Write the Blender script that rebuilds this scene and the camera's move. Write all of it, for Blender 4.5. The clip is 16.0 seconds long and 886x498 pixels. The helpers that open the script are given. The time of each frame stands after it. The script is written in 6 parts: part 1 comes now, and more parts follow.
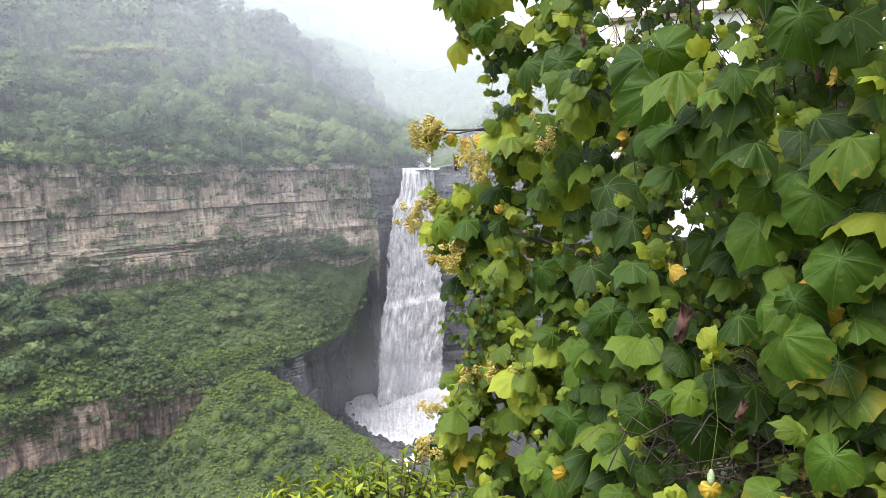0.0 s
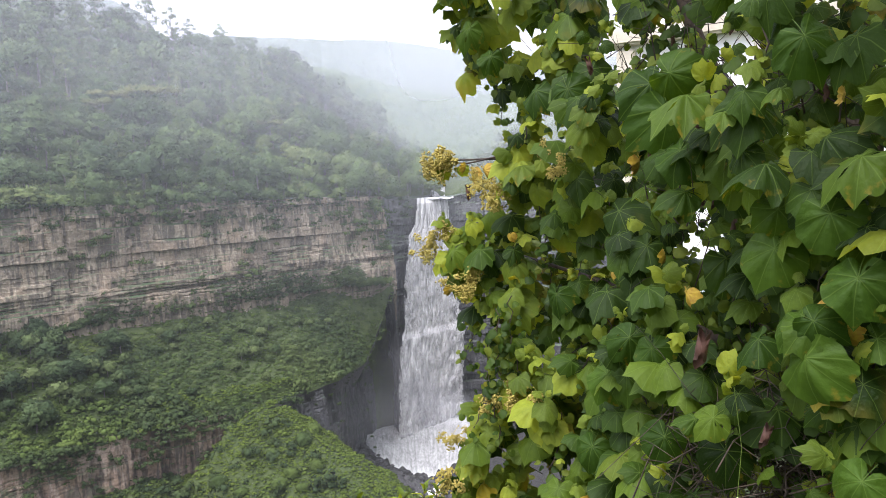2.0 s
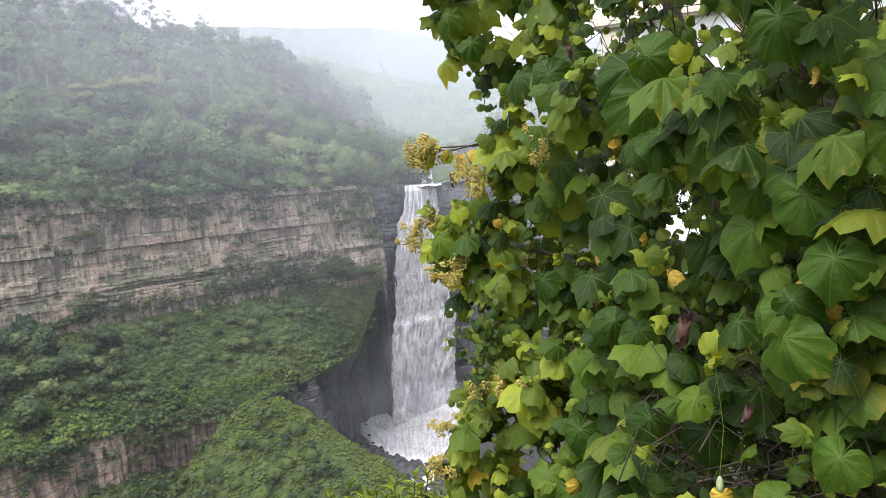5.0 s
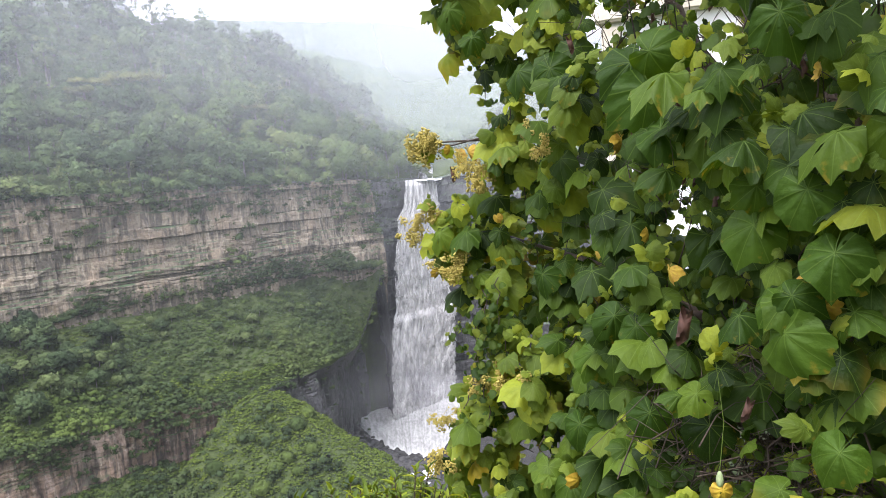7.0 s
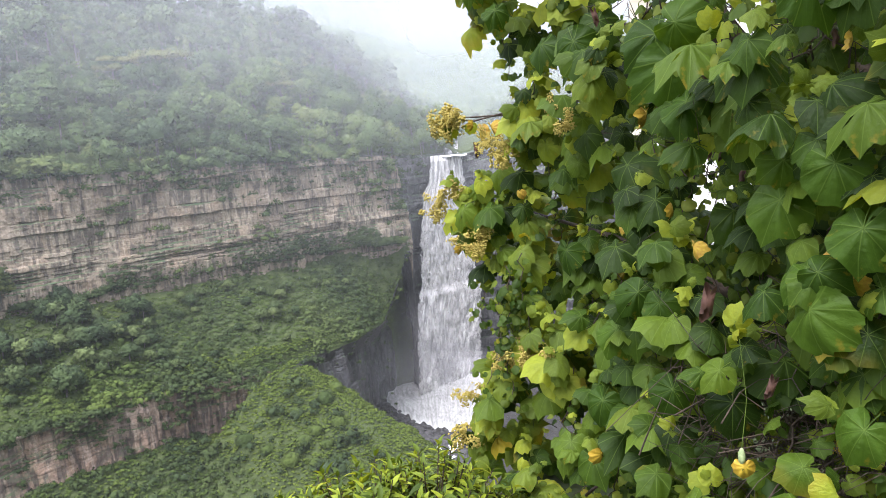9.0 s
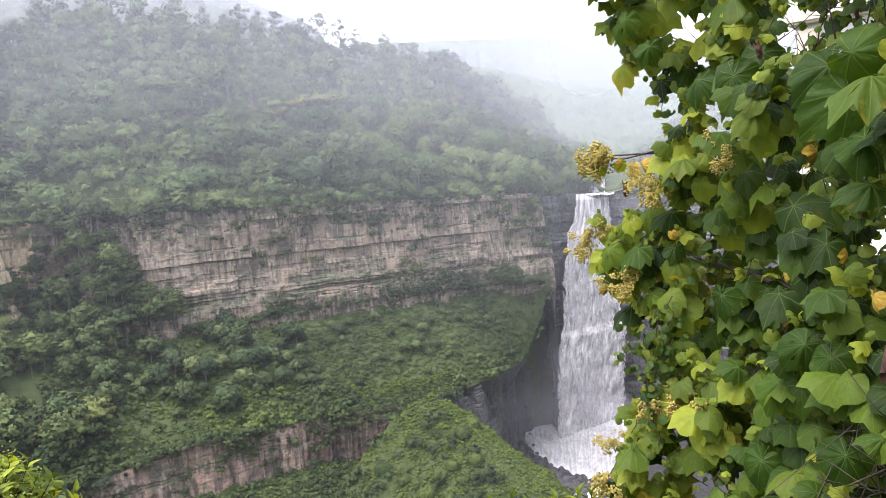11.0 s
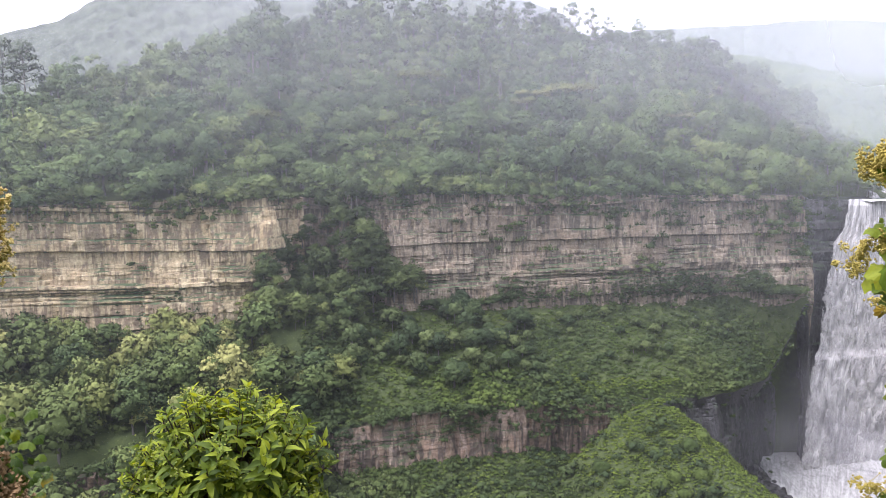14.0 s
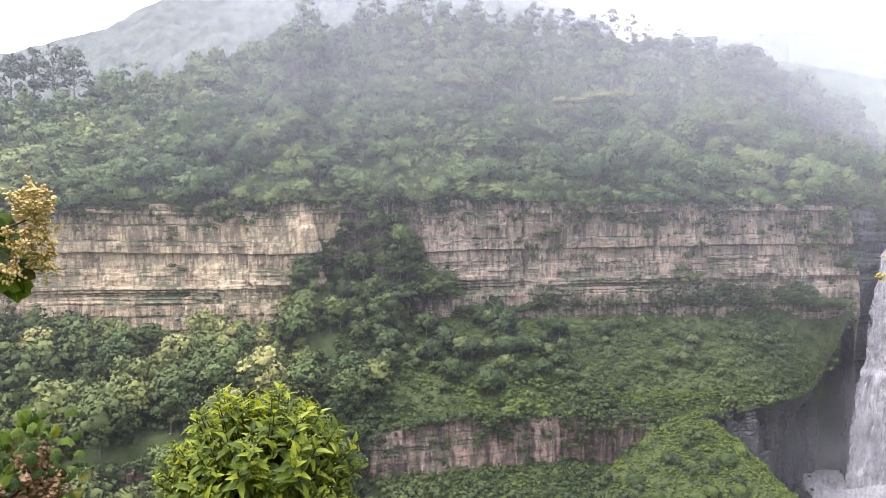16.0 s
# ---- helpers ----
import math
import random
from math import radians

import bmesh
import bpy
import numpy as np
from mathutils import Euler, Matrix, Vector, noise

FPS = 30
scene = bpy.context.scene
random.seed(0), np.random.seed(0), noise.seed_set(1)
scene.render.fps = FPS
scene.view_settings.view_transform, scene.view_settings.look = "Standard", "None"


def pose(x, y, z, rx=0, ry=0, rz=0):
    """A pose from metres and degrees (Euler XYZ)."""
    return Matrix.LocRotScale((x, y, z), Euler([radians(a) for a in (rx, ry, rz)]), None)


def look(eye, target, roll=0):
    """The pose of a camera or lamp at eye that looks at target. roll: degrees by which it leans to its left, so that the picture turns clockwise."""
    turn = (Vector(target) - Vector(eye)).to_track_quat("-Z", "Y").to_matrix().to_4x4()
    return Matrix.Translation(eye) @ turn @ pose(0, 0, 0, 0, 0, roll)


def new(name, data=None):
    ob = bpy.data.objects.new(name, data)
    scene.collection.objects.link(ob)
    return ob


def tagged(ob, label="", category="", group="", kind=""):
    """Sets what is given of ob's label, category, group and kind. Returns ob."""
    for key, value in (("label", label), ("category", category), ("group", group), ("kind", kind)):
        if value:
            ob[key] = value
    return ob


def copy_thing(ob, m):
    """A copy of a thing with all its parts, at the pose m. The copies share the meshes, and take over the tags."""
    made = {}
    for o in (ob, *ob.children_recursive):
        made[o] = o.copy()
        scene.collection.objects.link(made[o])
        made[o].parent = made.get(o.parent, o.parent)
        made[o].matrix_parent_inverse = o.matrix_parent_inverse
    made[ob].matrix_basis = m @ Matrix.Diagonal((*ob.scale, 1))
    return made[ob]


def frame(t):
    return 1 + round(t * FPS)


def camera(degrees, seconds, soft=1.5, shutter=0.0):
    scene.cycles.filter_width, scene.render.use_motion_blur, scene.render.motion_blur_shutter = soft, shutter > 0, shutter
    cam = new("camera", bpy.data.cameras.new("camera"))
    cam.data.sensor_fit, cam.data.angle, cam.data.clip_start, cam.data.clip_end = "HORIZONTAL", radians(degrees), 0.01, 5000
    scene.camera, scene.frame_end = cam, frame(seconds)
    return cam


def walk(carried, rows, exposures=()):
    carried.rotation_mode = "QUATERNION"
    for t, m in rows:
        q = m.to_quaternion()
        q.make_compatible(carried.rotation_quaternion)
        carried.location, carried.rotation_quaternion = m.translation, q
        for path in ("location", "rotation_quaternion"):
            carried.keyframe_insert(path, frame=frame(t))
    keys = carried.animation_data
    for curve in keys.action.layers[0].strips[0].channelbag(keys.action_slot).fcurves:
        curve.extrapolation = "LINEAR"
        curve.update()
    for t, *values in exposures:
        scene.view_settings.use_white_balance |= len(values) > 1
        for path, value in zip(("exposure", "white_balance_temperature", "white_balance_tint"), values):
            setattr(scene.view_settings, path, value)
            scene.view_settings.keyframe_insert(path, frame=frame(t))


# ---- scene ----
cam = camera(65.0, 16.0, soft=0.55)
PATH = [
    (0.0, pose(0.000, 0.000, 140.000, 82.50, 0.00, 0.00)),
    (0.5, pose(-0.002, -0.000, 140.001, 83.17, 0.07, 0.11)),
    (1.0, pose(0.007, 0.000, 140.002, 83.29, 0.59, 0.01)),
    (1.5, pose(0.008, 0.000, 140.004, 83.97, 1.24, 0.69)),
    (2.0, pose(0.008, 0.000, 140.006, 84.87, 2.01, 1.13)),
    (2.5, pose(0.010, 0.000, 140.007, 84.80, 2.37, 1.20)),
    (3.0, pose(0.016, 0.000, 140.008, 84.78, 2.52, 1.32)),
    (3.5, pose(0.017, 0.000, 140.008, 84.80, 2.38, 1.33)),
    (4.0, pose(0.022, 0.000, 140.008, 84.80, 2.78, 0.95)),
    (4.5, pose(0.021, 0.000, 140.009, 84.33, 3.14, 0.26)),
    (5.0, pose(0.024, 0.000, 140.009, 83.75, 3.32, 0.11)),
    (7.5, pose(0.023, 0.000, 140.010, 83.03, 3.21, 0.19)),
    (8.0, pose(0.031, 0.000, 140.010, 81.72, 3.21, 0.41)),
    (8.2, pose(0.033, 0.000, 140.010, 81.19, 3.31, 0.53)),
    (10.3, pose(0.030, 0.005, 140.010, 83.41, 3.19, 9.58)),
    (10.5, pose(0.029, 0.006, 140.010, 83.92, 2.97, 11.16)),
    (11.0, pose(0.028, 0.007, 140.010, 85.25, 3.24, 14.06)),
    (11.5, pose(0.025, 0.008, 140.011, 85.61, 2.69, 17.80)),
    (12.0, pose(0.022, 0.009, 140.011, 85.54, 2.21, 21.24)),
    (12.5, pose(0.019, 0.009, 140.011, 85.29, 1.19, 25.00)),
    (13.0, pose(0.016, 0.009, 140.012, 85.21, 0.28, 28.94)),
    (13.5, pose(0.012, 0.007, 140.012, 85.32, 0.35, 31.61)),
    (14.0, pose(0.012, 0.008, 140.012, 85.05, 0.24, 33.51)),
    (14.5, pose(0.012, 0.009, 140.012, 84.90, 0.31, 35.73)),
    (15.0, pose(0.013, 0.010, 140.012, 85.15, 0.05, 37.26)),
    (15.5, pose(0.014, 0.011, 140.012, 85.21, -0.05, 38.01)),
    (16.0, pose(0.021, 0.015, 140.012, 85.56, -0.35, 36.46)),
]
walk(cam, PATH, exposures=[(0, 1.66, 6300, 18), (1.5, 1.48, 6300, 18), (2, 1.33, 6300, 18), (3, 1.23, 6300, 18), (4, 1.23, 6300, 18), (5, 1.38, 6300, 18), (7.5, 1.53, 6300, 18), (8.2, 1.58, 6300, 18), (10.5, 1.70, 6300, 21), (11.5, 1.27, 6300, 24), (12.5, 1.19, 6300, 24), (14, 1.37, 6300, 24), (14.5, 1.47, 6300, 27), (16, 1.62, 6300, 27)])

# ---- light: a bright overcast sky and a wide, weak sun behind cloud ----
world = bpy.data.worlds.new("overcast_sky")
scene.world = world
world.use_nodes = True
wn, wl = world.node_tree.nodes, world.node_tree.links
sky = wn.new("ShaderNodeTexSky")
sky.sky_type = "NISHITA"
sky.sun_disc = False
sky.sun_elevation = radians(63)
sky.sun_rotation = radians(-150)
grey = wn.new("ShaderNodeHueSaturation")
grey.inputs["Saturation"].default_value = 0.12
grey.inputs["Value"].default_value = 0.10
wl.new(sky.outputs[0], grey.inputs["Color"])
cloud = wn.new("ShaderNodeMix")
cloud.data_type = "RGBA"
cloud.inputs[0].default_value = 0.75
wl.new(grey.outputs[0], cloud.inputs[6])
cloud.inputs[7].default_value = (1.10, 1.17, 1.32, 1)
wl.new(cloud.outputs[2], wn["Background"].inputs[0])
wn["Background"].inputs[1].default_value = 1.0

sun = new("sun", bpy.data.lights.new("sun", "SUN"))
sun.data.energy = 2.2
sun.data.angle = radians(40)
sun.data.color = (1.0, 0.98, 0.97)
sun.matrix_world = look((-36, -62, 142), (0, 0, 0))


# ---- materials ----
def material(name):
    m = bpy.data.materials.new(name)
    m.use_nodes = True
    return m, m.node_tree.nodes, m.node_tree.links, m.node_tree.nodes["Principled BSDF"]


def noise_node(n, l, scale, detail=4.0, stretch=None, coord="Position"):
    tex = n.new("ShaderNodeTexNoise")
    tex.inputs["Scale"].default_value = scale
    tex.inputs["Detail"].default_value = detail
    if coord == "Position":
        src = n.new("ShaderNodeNewGeometry").outputs["Position"]
    else:
        src = n.new("ShaderNodeTexCoord").outputs[coord]
    if stretch:
        mp = n.new("ShaderNodeMapping")
        mp.inputs["Scale"].default_value = stretch
        l.new(src, mp.inputs["Vector"])
        src = mp.outputs["Vector"]
    l.new(src, tex.inputs["Vector"])
    return tex.outputs["Fac"]


def ramp(n, l, fac, stops):
    r = n.new("ShaderNodeValToRGB")
    e = r.color_ramp.elements
    while len(e) < len(stops):
        e.new(0.5)
    for el, (p, c) in zip(e, stops):
        el.position, el.color = p, (*c, 1)
    l.new(fac, r.inputs[0])
    return r.outputs[0]


def mix(n, l, fac, a, b, mode="MIX"):
    k = n.new("ShaderNodeMix")
    k.data_type, k.blend_type = "RGBA", mode
    for sock, v in ((k.inputs[0], fac), (k.inputs[6], a), (k.inputs[7], b)):
        if isinstance(v, (float, int)):
            sock.default_value = v
        elif isinstance(v, tuple):
            sock.default_value = (*v, 1)
        else:
            l.new(v, sock)
    return k.outputs[2]


def bump(n, l, bsdf, height, strength, distance):
    b = n.new("ShaderNodeBump")
    b.inputs["Strength"].default_value = strength
    b.inputs["Distance"].default_value = distance
    l.new(height, b.inputs["Height"])
    l.new(b.outputs[0], bsdf.inputs["Normal"])


def maths(n, l, op, a, b=None):
    k = n.new("ShaderNodeMath")
    k.operation = op
    for sock, v in zip(k.inputs, (a, b)):
        if v is None:
            continue
        if isinstance(v, (float, int)):
            sock.default_value = v
        else:
            l.new(v, sock)
    return k.outputs[0]


def plain_material(name, c1, c2, scale=3.0, rough=0.8, bump_d=0.0, stretch=None, coord="Position"):
    m, n, l, p = material(name)
    f1 = noise_node(n, l, scale, 5, stretch, coord)
    f2 = noise_node(n, l, scale * 7, 3, stretch, coord)
    fac = maths(n, l, "ADD", maths(n, l, "MULTIPLY", f1, 0.65), maths(n, l, "MULTIPLY", f2, 0.35))
    l.new(ramp(n, l, fac, [(0.35, c1), (0.65, c2)]), p.inputs["Base Color"])
    p.inputs["Roughness"].default_value = rough
    if bump_d:
        bump(n, l, p, f2, 0.6, bump_d)
    return m


def foliage_material(name, dark, mid, pale, through_light=0.0, wet=0.5, grain=0.45, single=False, close=0.85):
    """Damp leaf clumps: a tint for each plant from the mesh, one for each clump, and leafy mottling and relief."""
    m, n, l, p = material(name)
    if single:
        tint_out = n.new("ShaderNodeObjectInfo").outputs["Random"]
    else:
        tint = n.new("ShaderNodeAttribute")
        tint.attribute_name = "tint"
        tint_out = tint.outputs["Fac"]
    clump = n.new("ShaderNodeNewGeometry").outputs["Random Per Island"]
    mottle = noise_node(n, l, grain, 5)
    fac = maths(n, l, "ADD", maths(n, l, "MULTIPLY", tint_out, 0.85 if single else 0.62), maths(n, l, "MULTIPLY", clump, 0.05))
    fac = maths(n, l, "ADD", fac, maths(n, l, "MULTIPLY", maths(n, l, "SUBTRACT", mottle, 0.15), 0.36))
    col = ramp(n, l, fac, [(0.10, dark), (0.5, mid), (0.92, pale)])
    leafy = noise_node(n, l, 2.4 * grain / 0.45, 3)
    col = mix(n, l, 1.0, col, ramp(n, l, leafy, [(0.32, (0.74, 0.76, 0.76)), (0.66, (1.08, 1.08, 1.05))]), "MULTIPLY")
    l.new(col, p.inputs["Base Color"])
    p.inputs["Roughness"].default_value = 0.9
    p.inputs["Alpha"].default_value = close
    p.inputs["Specular IOR Level"].default_value = 0.15 + 0.25 * wet
    out = n.new("ShaderNodeAttribute")
    out.attribute_name = "outward"
    turned = n.new("ShaderNodeVectorTransform")
    turned.vector_type, turned.convert_from, turned.convert_to = "NORMAL", "OBJECT", "WORLD"
    l.new(out.outputs["Vector"], turned.inputs[0])
    l.new(turned.outputs[0], p.inputs["Normal"])
    if not through_light:
        return m
    t = n.new("ShaderNodeBsdfTranslucent")
    l.new(turned.outputs[0], t.inputs["Normal"])
    l.new(col, t.inputs[0])
    ms = n.new("ShaderNodeMixShader")
    ms.inputs[0].default_value = through_light
    l.new(p.outputs[0], ms.inputs[1])
    l.new(t.outputs[0], ms.inputs[2])
    l.new(ms.outputs[0], n["Material Output"].inputs[0])
    return m


def cliff_material(name, tones, stain, moss, wet=0.0, warm=(0.45, 0.30, 0.20)):
    """Bedded sandstone: level strata, running stains, and green ledges."""
    m, n, l, p = material(name)
    big = noise_node(n, l, 0.028, 3)
    strata = noise_node(n, l, 0.5, 5, (0.06, 0.06, 1.0))
    col = ramp(n, l, maths(n, l, "ADD", maths(n, l, "MULTIPLY", big, 0.72), maths(n, l, "MULTIPLY", strata, 0.28)),
               [(0.34, tones[0]), (0.5, tones[1]), (0.66, tones[2])])
    blotch = noise_node(n, l, 0.13, 6, (1.0, 1.0, 0.6))
    col = mix(n, l, ramp(n, l, blotch, [(0.46, (0, 0, 0)), (0.62, (0.55, 0.55, 0.55))]), col, warm)
    streak = noise_node(n, l, 0.7, 7, (1.0, 1.0, 0.13))
    patch = noise_node(n, l, 0.09, 4)
    sfac = ramp(n, l, maths(n, l, "MULTIPLY", streak, maths(n, l, "ADD", patch, 0.45)), [(0.43, (0, 0, 0)), (0.55, (0.8, 0.8, 0.8))])
    pale = noise_node(n, l, 0.8, 4, (1.0, 1.0, 0.09))
    col = mix(n, l, ramp(n, l, pale, [(0.54, (0, 0, 0)), (0.68, (0.5, 0.5, 0.5))]), col, tuple(min(1, 1.35 * c) for c in tones[2]))
    col = mix(n, l, sfac, col, stain)
    seam = noise_node(n, l, 0.42, 4, (0.035, 0.035, 1.0))
    seam_line = ramp(n, l, seam, [(0.475, (0, 0, 0)), (0.49, (0.6, 0.6, 0.6)), (0.505, (0, 0, 0))])
    col = mix(n, l, maths(n, l, "MULTIPLY", seam_line, ramp(n, l, blotch, [(0.35, (0.2, 0.2, 0.2)), (0.55, (1, 1, 1))])), col, stain)
    grain = noise_node(n, l, 1.1, 9)
    col = mix(n, l, 0.7, col, ramp(n, l, grain, [(0.3, (0.45, 0.45, 0.46)), (0.7, (1, 1, 1))]), "MULTIPLY")
    tone = n.new("ShaderNodeAttribute")
    tone.attribute_name = "tint"
    col = mix(n, l, 0.9, col, ramp(n, l, tone.outputs["Fac"], [(0.05, (0.45, 0.44, 0.43)), (0.45, (0.86, 0.85, 0.84)), (0.85, (1.0, 1.0, 1.0))]), "MULTIPLY")
    nz = n.new("ShaderNodeSeparateXYZ")
    l.new(n.new("ShaderNodeNewGeometry").outputs["Normal"], nz.inputs[0])
    green = maths(n, l, "MULTIPLY", ramp(n, l, nz.outputs[2], [(0.2, (0, 0, 0)), (0.6, (1, 1, 1))]), ramp(n, l, patch, [(0.4, (0, 0, 0)), (0.55, (1, 1, 1))]))
    col = mix(n, l, green, col, moss)
    l.new(col, p.inputs["Base Color"])
    p.inputs["Roughness"].default_value = 0.85 - 0.4 * wet
    p.inputs["Specular IOR Level"].default_value = 0.6
    bump(n, l, p, grain, 0.9, 0.5)
    return m


MAT_CLIFF = cliff_material("sandstone", [(0.196, 0.157, 0.112), (0.308, 0.253, 0.182), (0.420, 0.352, 0.256)], (0.092, 0.077, 0.060), (0.05, 0.08, 0.03), warm=(0.355, 0.260, 0.170))
MAT_PALE = cliff_material("pale_sandstone", [(0.42, 0.335, 0.195), (0.58, 0.475, 0.285), (0.70, 0.60, 0.385)], (0.20, 0.150, 0.100), (0.05, 0.08, 0.03), warm=(0.54, 0.395, 0.215))
MAT_DARK_WET = cliff_material("dark_wet_sandstone", [(0.045, 0.045, 0.048), (0.065, 0.064, 0.066), (0.09, 0.088, 0.088)], (0.035, 0.035, 0.037), (0.03, 0.05, 0.02), wet=0.7, warm=(0.05, 0.045, 0.042))
MAT_RED = cliff_material("reddish_sandstone", [(0.17, 0.115, 0.085), (0.31, 0.22, 0.165), (0.47, 0.38, 0.31)], (0.075, 0.06, 0.05), (0.05, 0.08, 0.03))
MAT_BOULDER = plain_material("wet_boulder_stone", (0.022, 0.022, 0.023), (0.075, 0.073, 0.070), 0.5, 0.8, 0.1)
MAT_BED = plain_material("wet_dark_rubble", (0.012, 0.012, 0.011), (0.038, 0.036, 0.032), 0.6, 0.85, 0.6)
MAT_GROUND = plain_material("shrubby_ground", (0.030, 0.046, 0.012), (0.056, 0.078, 0.018), 0.35, 0.95, 0.5)
MAT_FOREST = foliage_material("forest_leaves", (0.050, 0.082, 0.036), (0.106, 0.152, 0.054), (0.205, 0.238, 0.080), wet=0.1, close=1.0)
MAT_EUCALYPT = foliage_material("grey_forest_leaves", (0.060, 0.092, 0.046), (0.108, 0.150, 0.068), (0.180, 0.212, 0.092), wet=0.1, close=1.0)
MAT_BUSH = foliage_material("bush_leaves", (0.026, 0.043, 0.016), (0.046, 0.069, 0.021), (0.088, 0.116, 0.032), wet=0.2, close=1.0)
MAT_GORGE = foliage_material("gorge_leaves", (0.040, 0.062, 0.024), (0.098, 0.130, 0.038), (0.250, 0.260, 0.078), wet=0.2, close=1.0)
MAT_SINGLE = foliage_material("tree_leaves", (0.040, 0.066, 0.026), (0.100, 0.140, 0.042), (0.300, 0.300, 0.100), wet=0.2, single=True, close=1.0)
MAT_BENCHTREE = foliage_material("bench_tree_leaves", (0.030, 0.050, 0.022), (0.055, 0.086, 0.032), (0.110, 0.145, 0.050), wet=0.2, single=True, close=1.0)
MAT_TIERED = foliage_material("tiered_tree_leaves", (0.085, 0.105, 0.040), (0.125, 0.145, 0.055), (0.170, 0.185, 0.070), wet=0.1, single=True, close=1.0)
MAT_CREST = foliage_material("crest_tree_leaves", (0.030, 0.046, 0.030), (0.050, 0.070, 0.042), (0.080, 0.100, 0.058), wet=0.3, single=True, close=1.0)
MAT_GRASS = foliage_material("meadow_blades", (0.058, 0.088, 0.014), (0.086, 0.122, 0.018), (0.135, 0.176, 0.026), grain=0.8, wet=0.2, close=1.0)
MAT_HUMMOCK = foliage_material("mossy_hummocks", (0.038, 0.062, 0.014), (0.058, 0.088, 0.018), (0.100, 0.136, 0.027), grain=0.8, wet=0.2, close=1.0)
MAT_BARK = plain_material("grey_bark", (0.06, 0.055, 0.045), (0.16, 0.15, 0.13), 6.0, 0.9, 0.02, (1, 1, 0.2))


# ---- plan: s runs along the far wall of the gorge, d from that wall towards the viewpoint ----
EYE_Z = 140.0
ROOT = math.sqrt(0.5)


def plan(s, d, z):
    """World place of a point of the gorge's own axes; works on arrays too."""
    return -198.0 + ROOT * s + ROOT * d, 198.0 + ROOT * s - ROOT * d, z


def aim(az, el, r):
    """A point r metres from the viewpoint, az degrees to its left of north and el above the level."""
    a, e = radians(az), radians(el)
    return Vector((-math.sin(a) * math.cos(e) * r, math.cos(a) * math.cos(e) * r, EYE_Z + math.sin(e) * r))


def curve(*pairs):
    xs, ys = [p[0] for p in pairs], [p[1] for p in pairs]
    return lambda v: np.interp(v, xs, ys)


RIM = [(-420, 12), (-150, 4), (-12, 0), (-7, -12), (13, -12), (18, 0), (230, 0), (234, -9), (239, -19), (288, -19),
       (300, -8), (325, 30), (350, 90), (362, 180), (352, 300), (330, 430)]
rim_d = curve(*[p for p in RIM if p[0] <= 350 and p[1] <= 90])
rim_z = curve((-420, 120), (-110, 133), (-40, 136), (0, 136.5), (20, 137.5), (230, 135.5), (250, 133.5), (290, 133.5), (310, 138), (600, 140))
foot_z = curve((-420, 70), (-110, 86), (-60, 84), (-22, 86), (-9, 108), (10, 112), (20, 100), (36, 94), (60, 92), (205, 92), (230, 91), (235, 2), (300, 2))
edge_d = curve((-420, 70), (-60, 62), (0, 55), (60, 50), (130, 50), (165, 40), (190, 25), (203, 11), (212, 6), (222, 3), (240, 2))
edge_z = curve((-420, 30), (-100, 52), (-40, 60), (10, 62), (40, 65), (130, 62), (190, 61), (203, 60), (210, 66), (218, 75), (225, 88), (236, 88))
brink_d = curve((-420, 70), (-60, 62), (0, 55), (60, 50), (130, 50), (155, 44), (175, 26), (200, -2), (215, -15), (234, -22), (330, -24))
base_z = curve((-420, 10), (-40, 44), (30, 46), (80, 46), (110, 42), (140, 22), (170, 8), (188, 4.5), (200, 3.4), (260, 3.2))


def lattice(i, j, seed):
    h = np.sin(i * 127.1 + j * 311.7 + seed * 74.7) * 43758.5453
    return h - np.floor(h)


def wave(x, y, k, seed=0.0):
    """Smooth uneven noise between about -1 and 1, in three octaves; a swell is about 6 / k long."""
    total = 0.0
    for o in range(3):
        q = k * 0.36 * 2.1 ** o
        u, v = np.asarray(x, float) * q + 17.3 * o, np.asarray(y, float) * q - 9.1 * o
        i, j = np.floor(u), np.floor(v)
        a, b = u - i, v - j
        a, b = a * a * (3 - 2 * a), b * b * (3 - 2 * b)
        val = ((lattice(i, j, seed) * (1 - a) + lattice(i + 1, j, seed) * a) * (1 - b)
               + (lattice(i, j + 1, seed) * (1 - a) + lattice(i + 1, j + 1, seed) * a) * b)
        total = total + (val - 0.5) * 2 * 0.5 ** o
    return total / 1.25


hollow = curve((185, 0), (200, 5), (215, 18), (224, 22), (230, 14), (238, 4), (290, 4), (310, 0))


def bench_z(s, d):
    """The sloping bench between the upper cliff's foot and its brink."""
    u = np.clip((d - rim_d(s)) / np.maximum(edge_d(s) - rim_d(s), 1), 0, 1)
    return foot_z(s) + (edge_z(s) - foot_z(s)) * u ** 0.9 + (2.0 * wave(s, d, 0.14) + 5.0 * wave(s * 1.4, d * 0.5, 0.055, 2)) * np.clip(u * 5, 0, 1) * np.clip((1.05 - u) * 6, 0.25, 1)


